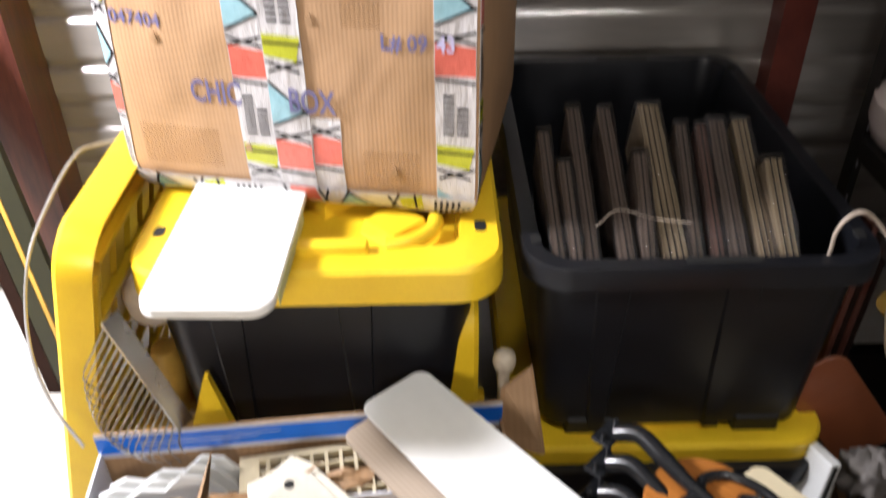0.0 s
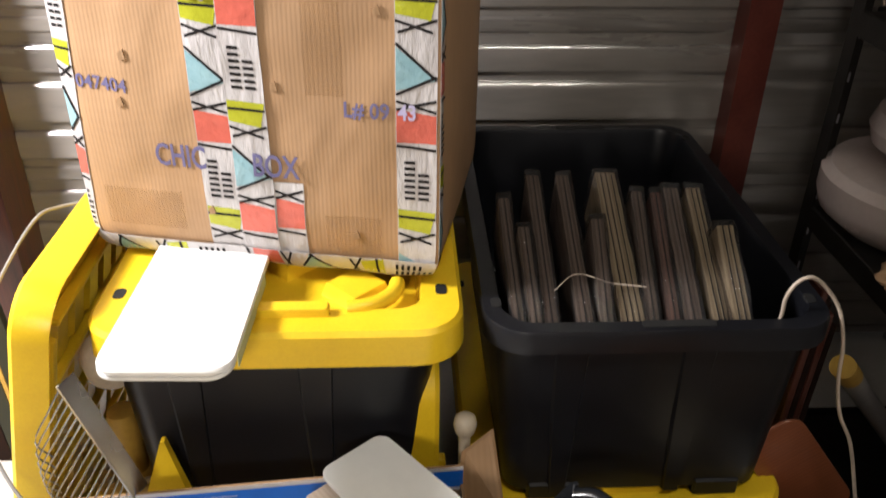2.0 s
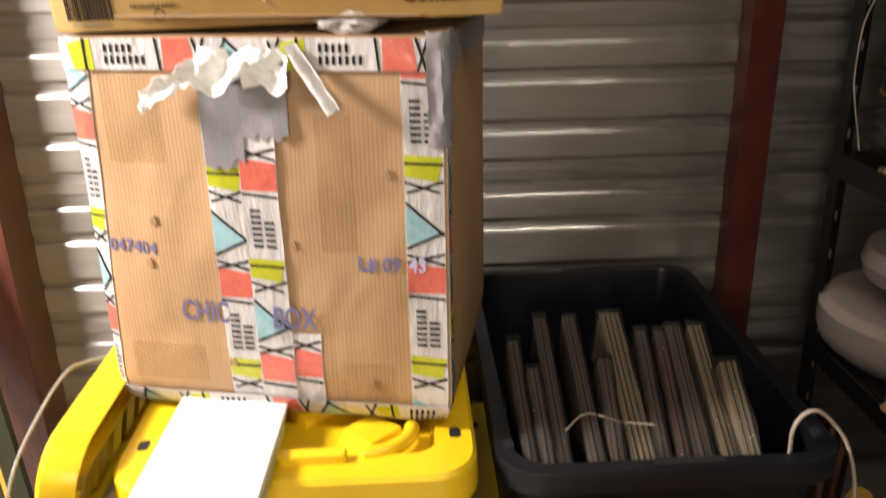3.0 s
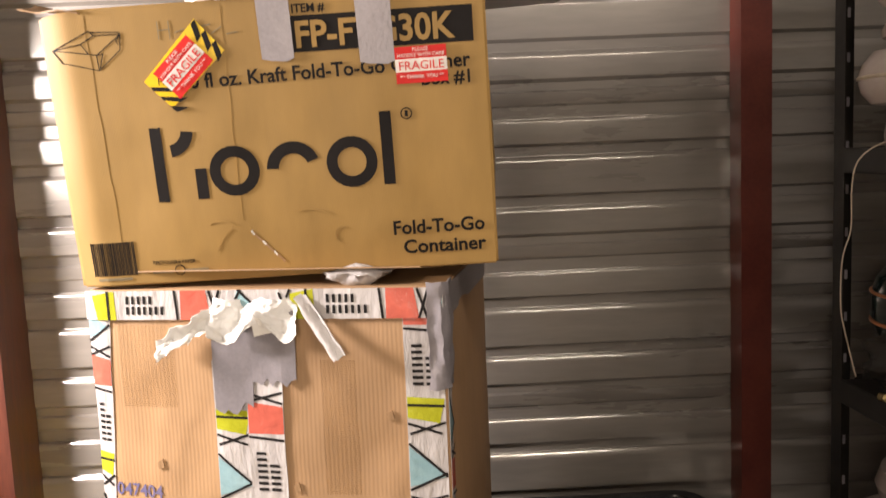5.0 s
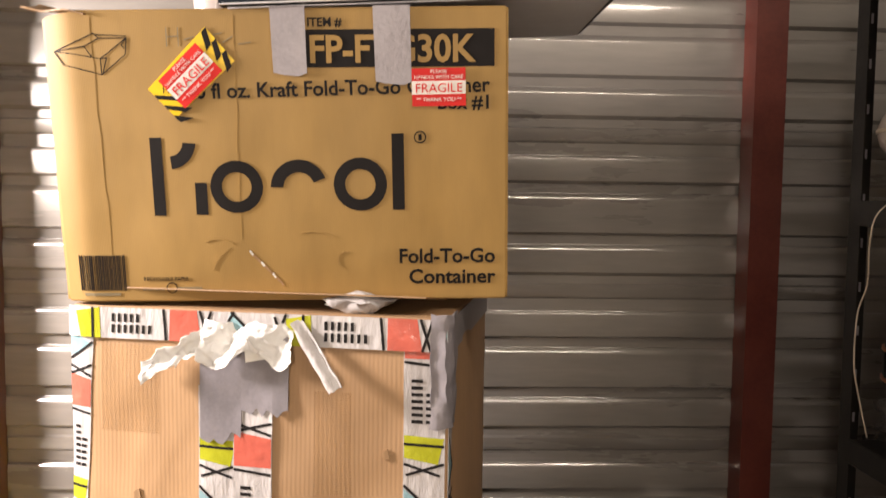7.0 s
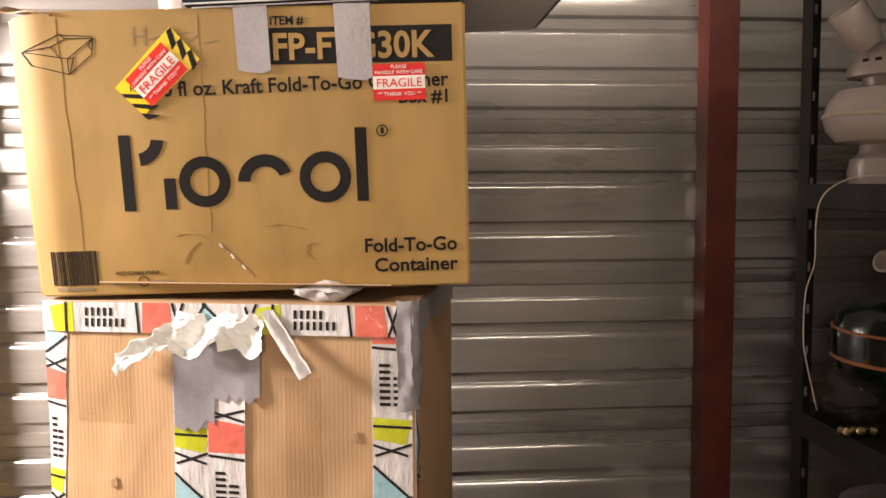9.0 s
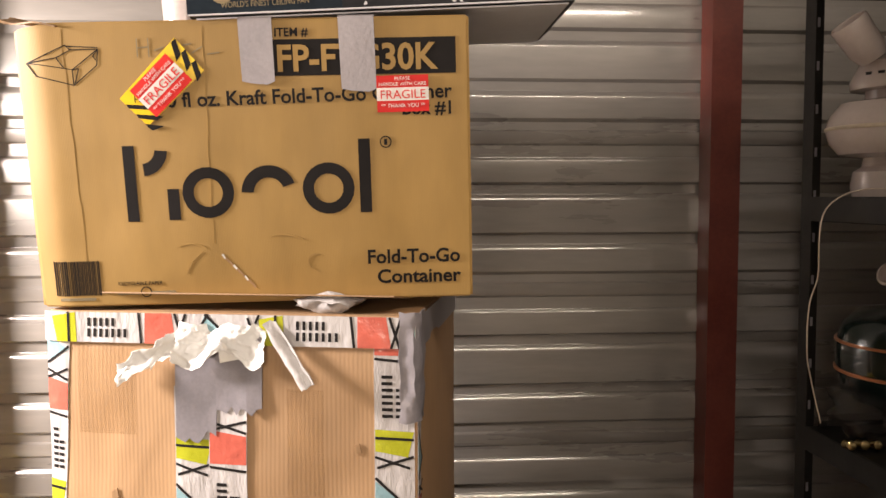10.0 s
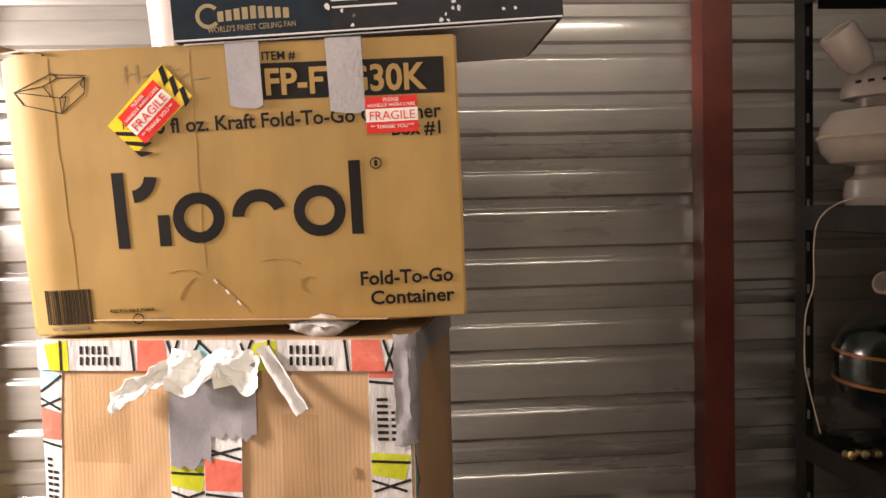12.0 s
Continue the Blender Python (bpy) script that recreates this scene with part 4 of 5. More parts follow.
# ---------- boards in the open tote ----------


def wrapped_board(xf, yf, xb, yb, t, mat, tall=0.11, zf=0.700, zb=0.80, wrap=True):
    b = thing("wood_board", "plastic-wrapped wooden board on edge in the tote", "wooden board", None, "boards in the tote")
    d = Vector((xb - xf, yb - yf, zb - zf))
    ax = d.normalized()
    side = Vector((1, 0, 0))
    up = side.cross(ax).normalized()
    side = ax.cross(up)
    b.matrix_world = Matrix(((side.x, ax.x, up.x, xf), (side.y, ax.y, up.y, yf), (side.z, ax.z, up.z, zf), (0, 0, 0, 1)))
    length = d.length
    bm = block(t, length, tall, (-t / 2, 0, -tall), 0.003, 2)
    bmesh.ops.subdivide_edges(bm, edges=[e for e in bm.edges if e.calc_length() > length * 0.7], cuts=8)
    for v in bm.verts:
        v.co += 0.0022 * noise.noise_vector(v.co * 20 + Vector((xf * 50, 0, 0)))
    part("board", bm, mat, b, smooth=30)
    n = max(1, round(t / 0.009)) if mat == PALE_PINE else 2
    for k in range(1, n):
        part("lath_edge", block(0.0014, length * 0.97, 0.002, (-t / 2 + k * t / n, 0.004, -0.0004)), HOLE_SHADE_BLACK, b, "dark joint between stacked laths")
    if wrap:
        w = block(t + 0.007, length + 0.010, tall, (-t / 2 - 0.0035, -0.004, -tall + 0.006), 0.004, 2)
        bmesh.ops.subdivide_edges(w, edges=[e for e in w.edges if e.calc_length() > 0.05], cuts=7, use_grid_fill=True)
        for v in w.verts:
            v.co += 0.0035 * noise.noise_vector(v.co * 55 + Vector((xf * 90, 0, 0)))
        part("plastic_wrap", w, WRAP, b, "crinkled clear plastic wrap", smooth=70)


for row in ((0.268, 1.048, 0.268, 1.290, 0.018, GREY_PINE, 0.785), (0.292, 1.048, 0.290, 1.200, 0.018, GREY_PINE, 0.78), (0.315, 1.048, 0.322, 1.345, 0.021, GREY_PINE, 0.80), (0.364, 1.048, 0.372, 1.340, 0.022, GREY_PINE, 0.80),
            (0.394, 1.048, 0.404, 1.205, 0.020, GREY_PINE, 0.79), (0.432, 1.048, 0.446, 1.350, 0.036, PALE_PINE, 0.80), (0.461, 1.048, 0.486, 1.290, 0.018, GREY_PINE, 0.795), (0.492, 1.048, 0.515, 1.285, 0.018, RED_PINE, 0.795),
            (0.520, 1.048, 0.540, 1.290, 0.026, GREY_PINE, 0.80), (0.560, 1.048, 0.578, 1.290, 0.024, PALE_PINE, 0.80), (0.590, 1.048, 0.595, 1.180, 0.028, PALE_PINE, 0.79)):
    wrapped_board(row[0] + 0.012, 1.034, row[2] + 0.012, *row[3:6], zb=row[6])
bm = merge(tube(smooth_path([(0.335, 1.09, 0.733), (0.372, 1.12, 0.742), (0.42, 1.10, 0.738)]), 0.0007, 6), tube(smooth_path([(0.42, 1.10, 0.738), (0.47, 1.09, 0.737)]), 0.0007, 6))
string = thing("string", "thin pale string tied over the boards", "string")
part("strand", bm, CORD, string)
cord = thing("power_cord", "ivory flex hooked over the tote rim", "cord")
part("flex", tube(smooth_path([(0.645, 1.08, 0.60), (0.661, 1.055, 0.692), (0.660, 1.05, 0.741), (0.671, 1.05, 0.767), (0.690, 1.05, 0.775), (0.714, 1.05, 0.758), (0.741, 1.045, 0.722), (0.752, 1.03, 0.672), (0.756, 1.02, 0.61), (0.776, 1.02, 0.545), (0.809, 1.02, 0.483), (0.85, 1.02, 0.36)]), 0.0030), CORD, cord, smooth=60)

# ---------- white blades on the lid ----------
for k, lab in ((0, "white painted fan blade, lower of a stack on the lid"), (1, "white painted fan blade, top of a stack on the lid")):
    bl = thing("fan_paddle", lab, "fan blade", pose(-0.171 + 0.003 * k, 1.045 - 0.004 * k, 0.7455 + 0.011 * k, 0, 0, -2.0), "white blades on the lid")
    part("blade", plate(rounded(0.168, 0.325, 0.030, 8), 0.0, 0.0095, 0.0025), WHITE_PAINT, bl, smooth=40)
strip = thing("label_strip", "pale green paper strip along the blade edge", "paper strip", pose(-0.085, 1.03, 0.745, 0, 0, -2))
part("paper", block(0.0012, 0.19, 0.018, (0.001, -0.12, 0.0)), surface("pale_green_paper", (0.55, 0.60, 0.35), rough=0.7), strip)

# ---------- lean-to clutter on the left ----------
def wire_grille():
    g = thing("wire_grille", "bent steel wire guard leaning between lid and tote", "wire guard")
    a, b = Vector((-0.318, 0.92, 0.712)), Vector((-0.262, 0.93, 0.505))
    out = Vector((-0.038, -0.05, -0.03))
    back = Vector((0.013, 0.024, 0.004))
    part("frame", loft([[a, a + back, a + back + Vector((0, 0, -0.004)), a + Vector((0, 0, -0.004))], [b, b + back, b + back + Vector((0, 0, -0.004)), b + Vector((0, 0, -0.004))]]), CHROME, g, "dull steel frame strip")
    for k in range(18):
        f = (k + 0.5) / 18
        p = a.lerp(b, f)
        bulge = math.sin(math.pi * min(1, 0.15 + f * 0.9)) ** 0.6
        part("wire", tube(smooth_path([p, p + out * 0.5 * bulge + Vector((0, 0, -0.012)), p + out * bulge + Vector((-0.004, 0, -0.035)), p + out * 0.9 * bulge + Vector((0.002, 0.01, -0.075))], 4), 0.0013, 5), CHROME, g)
    part("edge_wire", tube([a, b], 0.0025, 6), CHROME, g)
    return g


wire_grille()
dome = thing("fan_canopy", "beige plastic ceiling canopy behind the lid", "canopy", Matrix.Translation((-0.333, 1.13, 0.60)) @ pose(0, 0, 0, 25, 0, 0) @ Matrix.Scale(0.72, 4))
part("shell", lathe([(0.02, 0.05), (0.045, 0.045), (0.062, 0.02), (0.066, -0.03), (0.060, -0.03), (0.04, 0.03), (0.001, 0.035)], 28), BEIGE, dome, smooth=50)
hub = thing("motor_hub", "worn mustard plastic motor hub on the tote lid", "motor hub", pose(-0.325, 1.10, 0.373) @ Matrix.Scale(0.75, 4))
part("flange", lathe([(0.001, 0.0), (0.075, 0.0), (0.078, 0.02), (0.07, 0.028), (0.03, 0.03), (0.03, 0.09), (0.036, 0.15), (0.03, 0.19), (0.001, 0.19)], 28), MUSTARD, hub, smooth=40)
for k in range(8):
    a = k * math.pi / 4
    part("lug", block(0.014, 0.014, 0.012, (-0.007 + 0.055 * math.cos(a), -0.007 + 0.055 * math.sin(a), 0.024), 0.003, 1), BEIGE, hub)
wedge = thing("plastic_wedge", "bright yellow plastic wedge in front of the tote", "wedge", pose(-0.24, 0.995, 0.40))
part("body", loft([[(-0.045, 0, 0), (0.038, 0, 0), (0.010, 0, 0.145), (0.004, 0, 0.145)], [(-0.045, 0.02, 0), (0.038, 0.02, 0), (0.010, 0.012, 0.145), (0.004, 0.012, 0.145)]]), YELLOW, wedge)
# dark disc painted as the shade in the hole
part("hole", plate(rounded(0.006, 0.006, 0.002, 2), 0, 0.002), HOLE_SHADE_BLACK, wedge, "", Matrix.Translation((0.018, -0.001, 0.045)) @ pose(0, 0, 0, 90))
grey = thing("power_cord", "grey flex drooping beside the yellow lid", "cord")
part("flex", tube(smooth_path([(-0.40, 1.36, 0.752), (-0.450, 1.33, 0.754), (-0.468, 1.29, 0.757), (-0.478, 1.20, 0.737), (-0.484, 1.10, 0.699), (-0.492, 1.05, 0.623), (-0.475, 1.0, 0.566), (-0.447, 0.965, 0.516), (-0.405, 0.93, 0.476)]), 0.0027), GREY_CORD, grey, smooth=60)
rod = thing("down_rod", "grey steel rod beside the carton", "rod")
part("tube", tube([(-0.315, 1.28, 0.37), (-0.345, 1.33, 0.80)], 0.013, 12), GREY_CORD, rod, smooth=60)
for x, w, c, lab in ((-0.812, 0.030, TRIM, "black painted trim length leaning on the ribbed wall"), (-0.780, 0.036, OLIVE, "olive painted trim length leaning on the ribbed wall"),
                     (-0.742, 0.010, MUSTARD, "thin yellowed trim strip leaning on the ribbed wall"), (-0.730, 0.040, OLIVE, "olive painted trim length leaning on the ribbed wall")):
    tr = thing("trim_length", lab, "trim", None, "leaning trim lengths")
    part("length", loft([[(x + p, 1.531 + q, 0.0) for p, q in ((0, 0), (w, 0), (w, 0.02), (0, 0.02))],
                         [(x - 0.283 + p, 1.85 + q, 1.46) for p, q in ((0, 0), (w, 0), (w, 0.02), (0, 0.02))]]), c, tr)

# ---------- open fan box and loose blades in front ----------
BX = Matrix.Translation((-0.372, 0.802, 0.0)) @ pose(0, 0, 0, 0, 0, 5.0)
fb = thing("fan_box", "open blue and white fan carton with torn front flap", "cardboard box", BX)
t = 0.004
part("back_panel", block(0.585, t, 0.505, (0, 0.122, 0)), KRAFT_IN, fb, "bare brown inside of the back panel")
part("blue_edge", face_rect(0.0, 0.462, 0.585, 0.505, 0.0006, 0.0008), BLUE_CARTON, fb, "blue printed flap edge", pose(0, 0.122, 0))
part("white_line", face_rect(0.0, 0.499, 0.585, 0.506, 0.0016, 0.0004), WHITE_CARTON, fb, "", pose(0, 0.122, 0))
part("white_line", face_rect(0.0, 0.460, 0.585, 0.466, 0.0016, 0.0004), WHITE_CARTON, fb, "", pose(0, 0.122, 0))
for k in range(3):
    part("text_bar", face_rect(0.06, 0.475 + 0.006 * k, 0.20 + 0.03 * k, 0.4762 + 0.006 * k, 0.0016, 0.0003), WHITE_CARTON, fb, "", pose(0, 0.122, 0))
part("left_panel", block(t, 0.122, 0.47, (0, 0, 0)), WHITE_CARTON, fb)
part("right_panel", block(t, 0.122, 0.47, (0.581, 0, 0)), KRAFT_IN, fb)
part("front_panel", block(0.585, t, 0.475, (0, 0, 0)), WHITE_CARTON, fb, "white printed front panel")
part("blue_band", face_rect(0.03, 0.438, 0.26, 0.474, 0.0006, 0.0005), BLUE_CARTON, fb, "blue printed band")
for k in range(5):
    part("mark_bar", face_rect(0.055 + k * 0.042, 0.444, 0.083 + k * 0.042, 0.466 - 0.006 * (k % 2), 0.0014, 0.0003), WHITE_CARTON, fb)
words("lettering", "Ventilador de", 0.030, surface("slate_blue_ink", (0.10, 0.13, 0.26), rough=0.5), fb, on(0.045, 0.408, 0), wide=0.82)
part("bottom", block(0.58, 0.12, t, (0.002, 0.002, 0.001)), KRAFT_IN, fb)


def front_flap(s, t):
    z = 0.472 + 0.008 * math.sin(2.2 * s) + 0.010 * noise.noise(Vector((s * 9, 0, 4)))
    return Vector((-0.012 + 0.40 * s, -0.010 - 0.016 * (1 - s) * (1 - t) + 0.030 * s * s + 0.016 * t - 0.003 * math.sin(14 * s), z - 0.010 * (1 - s) + 0.015 * t)) + 0.006 * noise.noise_vector(Vector((s * 13, t * 3, 6))) + 0.003 * noise.noise_vector(Vector((s * 34, t * 8, 6)))


part("flap", crumpled_sheet(front_flap, 60, 8, 0.003), KRAFT_IN, fb, "torn brown front flap", smooth=50)
part("flap", loft([[(0.575, 0.11, 0.43), (0.64, 0.08, 0.43), (0.645, 0.083, 0.43), (0.58, 0.113, 0.43)], [(0.585, 0.14, 0.515), (0.632, 0.16, 0.535), (0.636, 0.163, 0.535), (0.59, 0.143, 0.515)]]), KRAFT_IN, fb, "brown end flap standing up")
for k in range(3):
    sc = thing("scalloped_bracket", "white lacquered scalloped bracket inside the fan box", "bracket", BX @ pose(-0.010 + 0.012 * k, 0.030 + 0.016 * k, 0.345, 0, 0, 8), "brackets in the fan box")
    pts = [(0, 0), (0.20, 0), (0.195, 0.09), (0.17, 0.13), (0.14, 0.142), (0.115, 0.118), (0.085, 0.128), (0.06, 0.112), (0.035, 0.125), (0.012, 0.115)]
    part("plate", loft([[(x, 0, z) for x, z in pts], [(x, 0.006, z) for x, z in pts]]), WHITE_PAINT, sc)
support = thing("support_carton", "plain brown carton carrying the particle board", "cardboard box", pose(-0.36, 0.36, 0.0, 0, 0, 8))
part("board", block(0.62, 0.36, 0.395, (0, 0, 0), 0.004), KRAFT, support)
mdf = thing("particle_board", "bare cream particle board sheet with specks", "board")
part("sheet", loft([[(-0.43, 0.772, 0.402), (0.065, 0.842, 0.402), (0.33, 0.50, 0.402), (0.30, 0.25, 0.402), (-0.50, 0.25, 0.402)], [(-0.43, 0.772, 0.42), (0.065, 0.842, 0.42), (0.33, 0.50, 0.42), (0.30, 0.25, 0.42), (-0.50, 0.25, 0.42)]]), MDF, mdf)
gr = thing("louvre_grille", "cream plastic lattice grille lying under the blades", "grille", pose(-0.165, 0.800, 0.422, 6, 0, 9))
part("frame", merge(block(0.34, 0.010, 0.014, (0, 0.12, 0)), block(0.34, 0.010, 0.014, (0, 0, 0)), block(0.028, 0.11, 0.014, (0, 0.01, 0)), block(0.010, 0.11, 0.014, (0.33, 0.01, 0))), CREAM, gr)
for k in range(14):
    part("slat", block(0.005, 0.11, 0.012, (0.038 + k * 0.021, 0.010, 0.001)), CREAM, gr)
for k in range(4):
    part("crossbar", block(0.30, 0.004, 0.010, (0.028, 0.03 + k * 0.024, 0.001)), CREAM, gr)


def blade_outline(length, w0, w1, r0, r1, n=8):
    """A paddle along +x from a root of width w0 to a tip of width w1."""
    pts = []
    for cx, cy, r, a0 in ((length - r1, w1 / 2 - r1, r1, 0), (r0, w0 / 2 - r0, r0, 90), (r0, -w0 / 2 + r0, r0, 180), (length - r1, -w1 / 2 + r1, r1, 270)):
        flip = 1 if a0 in (0, 90) else -1
        for i in range(n + 1):
            a = radians(a0 + 90 * i / n)
            pts.append((cx + r * math.cos(a), (abs(cy) * flip) + r * math.sin(a)))
    return pts


def paddle(name_label, m, mat, length, w0, w1, group, r0=0.03, r1=0.05, th=0.007, back=0.0):
    b = thing("fan_paddle", name_label, "fan blade", m, group)
    part("blade", plate(blade_outline(length, w0, w1, r0, r1), 0, th, 0.002), mat, b, "", pose(back, 0, 0), smooth=40)
    return b


dirw = math.degrees(math.atan2(-0.777, 0.63))
wb = paddle("white lacquered fan blade lying across the boxes", Matrix.Translation((0.037, 0.981, 0.528)) @ pose(0, 0, 0, 0, 0, dirw) @ pose(0, 0, 0, 2, 1, 0), WHITE_PAINT, 0.465, 0.116, 0.130, "loose blades", 0.020, 0.055)
for u, v in ((0.415, 0.035), (0.445, -0.042), (0.463, 0.0)):
    # dark discs on the blade paint the shade in the screw holes
    part("screw_hole", lathe([(0.004, 0.0), (0.004, 0.0012), (0.001, 0.0012)], 10), HOLE_SHADE_BLACK, wb, "", pose(u, v, 0.0066))
paddle("fan blade with greyish wood veneer below the white one", Matrix.Translation((0.012, 0.952, 0.502)) @ pose(0, 0, 0, 0, 0, dirw) @ pose(0, 0, 0, 2, 1, 0), WEATHERED, 0.50, 0.115, 0.130, "loose blades", 0.018, 0.05)
paddle("spare fan blade with greyish wood veneer under the stack", Matrix.Translation((0.020, 0.955, 0.490)) @ pose(0, 0, 0, 0, 0, dirw - 1) @ pose(0, 0, 0, 2, 1, 0), WEATHERED, 0.50, 0.115, 0.130, "loose blades", 0.018, 0.05)
d2 = math.degrees(math.atan2(-0.24, 0.235))
b2 = thing("fan_paddle", "ivory moulded blade holder end with three screw holes", "fan blade", Matrix.Translation((-0.105, 0.838, 0.498)) @ pose(0, 0, 0, 0, 0, d2) @ pose(0, 0, 0, 0, 7, 0), "loose blades")
part("blade", plate([(-0.026, -0.036), (-0.012, -0.046), (0.09, -0.056), (0.30, -0.075), (0.46, -0.085), (0.46, 0.075), (0.30, 0.066), (0.09, 0.052), (0.0, 0.046), (-0.024, 0.034), (-0.020, 0.0)], 0.0, 0.009, 0.003), surface("ivory_moulded_plastic", (0.70, 0.67, 0.58), (0.64, 0.60, 0.51), rough=0.4, fine=50), b2, smooth=40)
part("pad", plate(rounded(0.075, 0.072, 0.014, 5), 0.008, 0.0115, 0.002), surface("ivory_pad", (0.68, 0.65, 0.56), rough=0.4), b2, "", pose(0.045, 0.0, 0), smooth=40)
for u, v in ((0.014, 0.002), (0.077, 0.020), (0.068, -0.024)):
    # shade of the three screw holes put in as dark discs
    part("screw_hole", lathe([(0.0068, 0.0), (0.0068, 0.0012), (0.001, 0.0012)], 14), HOLE_SHADE_BLACK, b2, "", pose(u, v, 0.0112))

# oak blades with black irons
for k in range(3):
    dz, du = -0.030 * k, -0.020 * k
    ang = math.degrees(math.atan2(-0.70, 0.714))
    m = Matrix.Translation((0.422 + du * 0.6, 0.800 + du * 1.3, 0.505 + dz)) @ pose(0, 0, 0, 0, 0, ang)
    ob = paddle("honey oak fan blade with black scrolled iron holder", m, OAK, 0.58, 0.150, 0.160, "oak blades", 0.066, 0.05, 0.007, -0.045)
    arm = smooth_path([(0.035, 0, 0.016), (-0.005, 0.004, 0.022), (-0.045, 0.012, 0.030), (-0.085, 0.020, 0.034), (-0.115, 0.012, 0.022)])
    iron = part("iron_arm", tube(arm, [0.0085 + 0.004 * min(1, i / 12) for i in range(len(arm))], 10), BLACK_IRON, ob, "black enamelled iron arm", smooth=60)
    for sgn in (-1, 1):
        part("scroll", tube(smooth_path([(0.018, 0.0, 0.016), (0.010, sgn * 0.030, 0.014), (0.030, sgn * 0.058, 0.012), (0.070, sgn * 0.066, 0.011), (0.108, sgn * 0.058, 0.010)]), 0.0075, 10), BLACK_IRON, iron, smooth=60)
        part("scroll", tube(smooth_path([(0.040, sgn * 0.002, 0.012), (0.062, sgn * 0.018, 0.012), (0.060, sgn * 0.036, 0.012), (0.078, sgn * 0.052, 0.011)]), 0.0055, 10), BLACK_IRON, iron, smooth=60)
    part("foot_plate", block(0.030, 0.050, 0.005, (-0.140, -0.012, 0.010), 0.0015, 1), BLACK_IRON, iron)
    for s in (-0.002, 0.026):
        part("bolt", tube([(-0.125, s, 0.012), (-0.125, s, 0.030)], 0.004, 8), BLACK_IRON, iron)
paddle("cream fan blade tip under the oak blades", Matrix.Translation((0.568, 0.935, 0.378)) @ pose(0, 0, 0, 0, 0, -55), CREAM, 0.13, 0.07, 0.07, "loose blades", 0.02, 0.02)
rest = thing("support_carton", "plain brown carton carrying the oak blades", "cardboard box", pose(0.31, 0.42, 0.0, 0, 0, -6))
part("board", block(0.46, 0.46, 0.375, (0, 0, 0), 0.004), KRAFT, rest)

# ---------- right of the totes ----------
ch = thing("fan_paddle", "reddish cherry fan blade leaning by the tote", "fan blade", Matrix(((0.77, -0.63, 0.05, 0.772), (0.0, 0.04, -1.0, 1.075), (0.63, 0.77, 0.03, 0.372), (0, 0, 0, 1))), "loose blades")
part("blade", plate(rounded(0.112, 0.240, 0.032, 7), 0, 0.006, 0.002), CHERRY, ch, smooth=40)
knob_rod = thing("finial_rod", "beige rod with round knob standing between the totes", "rod", pose(0.206, 1.03, 0.372))
part("rod", tube([(0, 0, 0), (0, 0, 0.15)], 0.0090, 14), BEIGE, knob_rod, smooth=60)
part("knob", lathe([(0.008, 0.142), (0.015, 0.150), (0.018, 0.163), (0.016, 0.175), (0.009, 0.181), (0.001, 0.182)], 20), BEIGE, knob_rod, smooth=60)
for k in range(4):
    dk = thing("wood_strip", "dark reddish wood strip standing beside the tote", "wood strip", Matrix.Translation((0.755 + 0.018 * k, 1.16 + 0.01 * k, 0.0)) @ pose(0, 0, 0, -3, 4, 0), "dark strips")
    part("strip", block(0.012, 0.05, 0.66 - 0.03 * k, (0, 0, 0), 0.002, 1), TRIM if k % 2 else WOOD_AND_STUD_SHADE, dk)
wbl = thing("fan_paddle", "white fan blade with black edge standing on end", "fan blade", Matrix.Translation((0.69, 0.93, 0.18)) @ pose(0, 0, 0, -6, 10, 18), "loose blades")
part("blade", block(0.022, 0.07, 0.19, (0, 0, 0), 0.002, 1), WHITE_PAINT, wbl)
part("edge", block(0.007, 0.002, 0.185, (0.006, -0.0022, 0.002)), HOLE_SHADE_BLACK, wbl, "black edge strip")


def crumple(name, label, cat, at, size, mat, seed):
    def fn(s, t):
        a = 2 * math.pi * s
        b = math.pi * (t - 0.5)
        d = Vector((math.cos(a) * math.cos(b), math.sin(a) * math.cos(b), math.sin(b)))
        r = 1 + 0.55 * noise.noise(d * 2.3 + Vector((seed, 0, 0))) + 0.25 * noise.noise(d * 6 + Vector((0, seed, 0)))
        return Vector((d.x * size[0] * r, d.y * size[1] * r, d.z * size[2] * r))
    bm = bmesh.new()
    nu, nv = 36, 18
    g = [[bm.verts.new(fn(i / nu, j / nv)) for j in range(nv + 1)] for i in range(nu)]
    for i in range(nu):
        for j in range(nv):
            bm.faces.new((g[i][j], g[(i + 1) % nu][j], g[(i + 1) % nu][j + 1], g[i][j + 1]))
    bmesh.ops.remove_doubles(bm, verts=bm.verts, dist=1e-5)
    low = min(v.co.z for v in bm.verts)
    for v in bm.verts:
        v.co.z -= low
    o = thing(name, label, cat, pose(*at))
    part("mass", bm, mat, o, smooth=70)


crumple("crumpled_paper", "crumpled grey packing paper beside the tote", "paper", (0.800, 0.985, 0.24), (0.045, 0.04, 0.05), PAPER, 3)
bc = thing("small_carton", "open brown carton of fan parts on the floor", "cardboard box", pose(0.74, 0.76, 0.0, 0, 0, -12))
for nm, a in (("front", (0.40, 0.004, 0.20, (0, 0, 0))), ("back", (0.40, 0.004, 0.24, (0, 0.30, 0))), ("side", (0.004, 0.296, 0.20, (0, 0.004, 0))), ("side", (0.004, 0.296, 0.20, (0.396, 0.004, 0))), ("bottom", (0.39, 0.29, 0.004, (0.005, 0.005, 0.001)))):
    part(nm, block(*a), KRAFT_IN, bc)
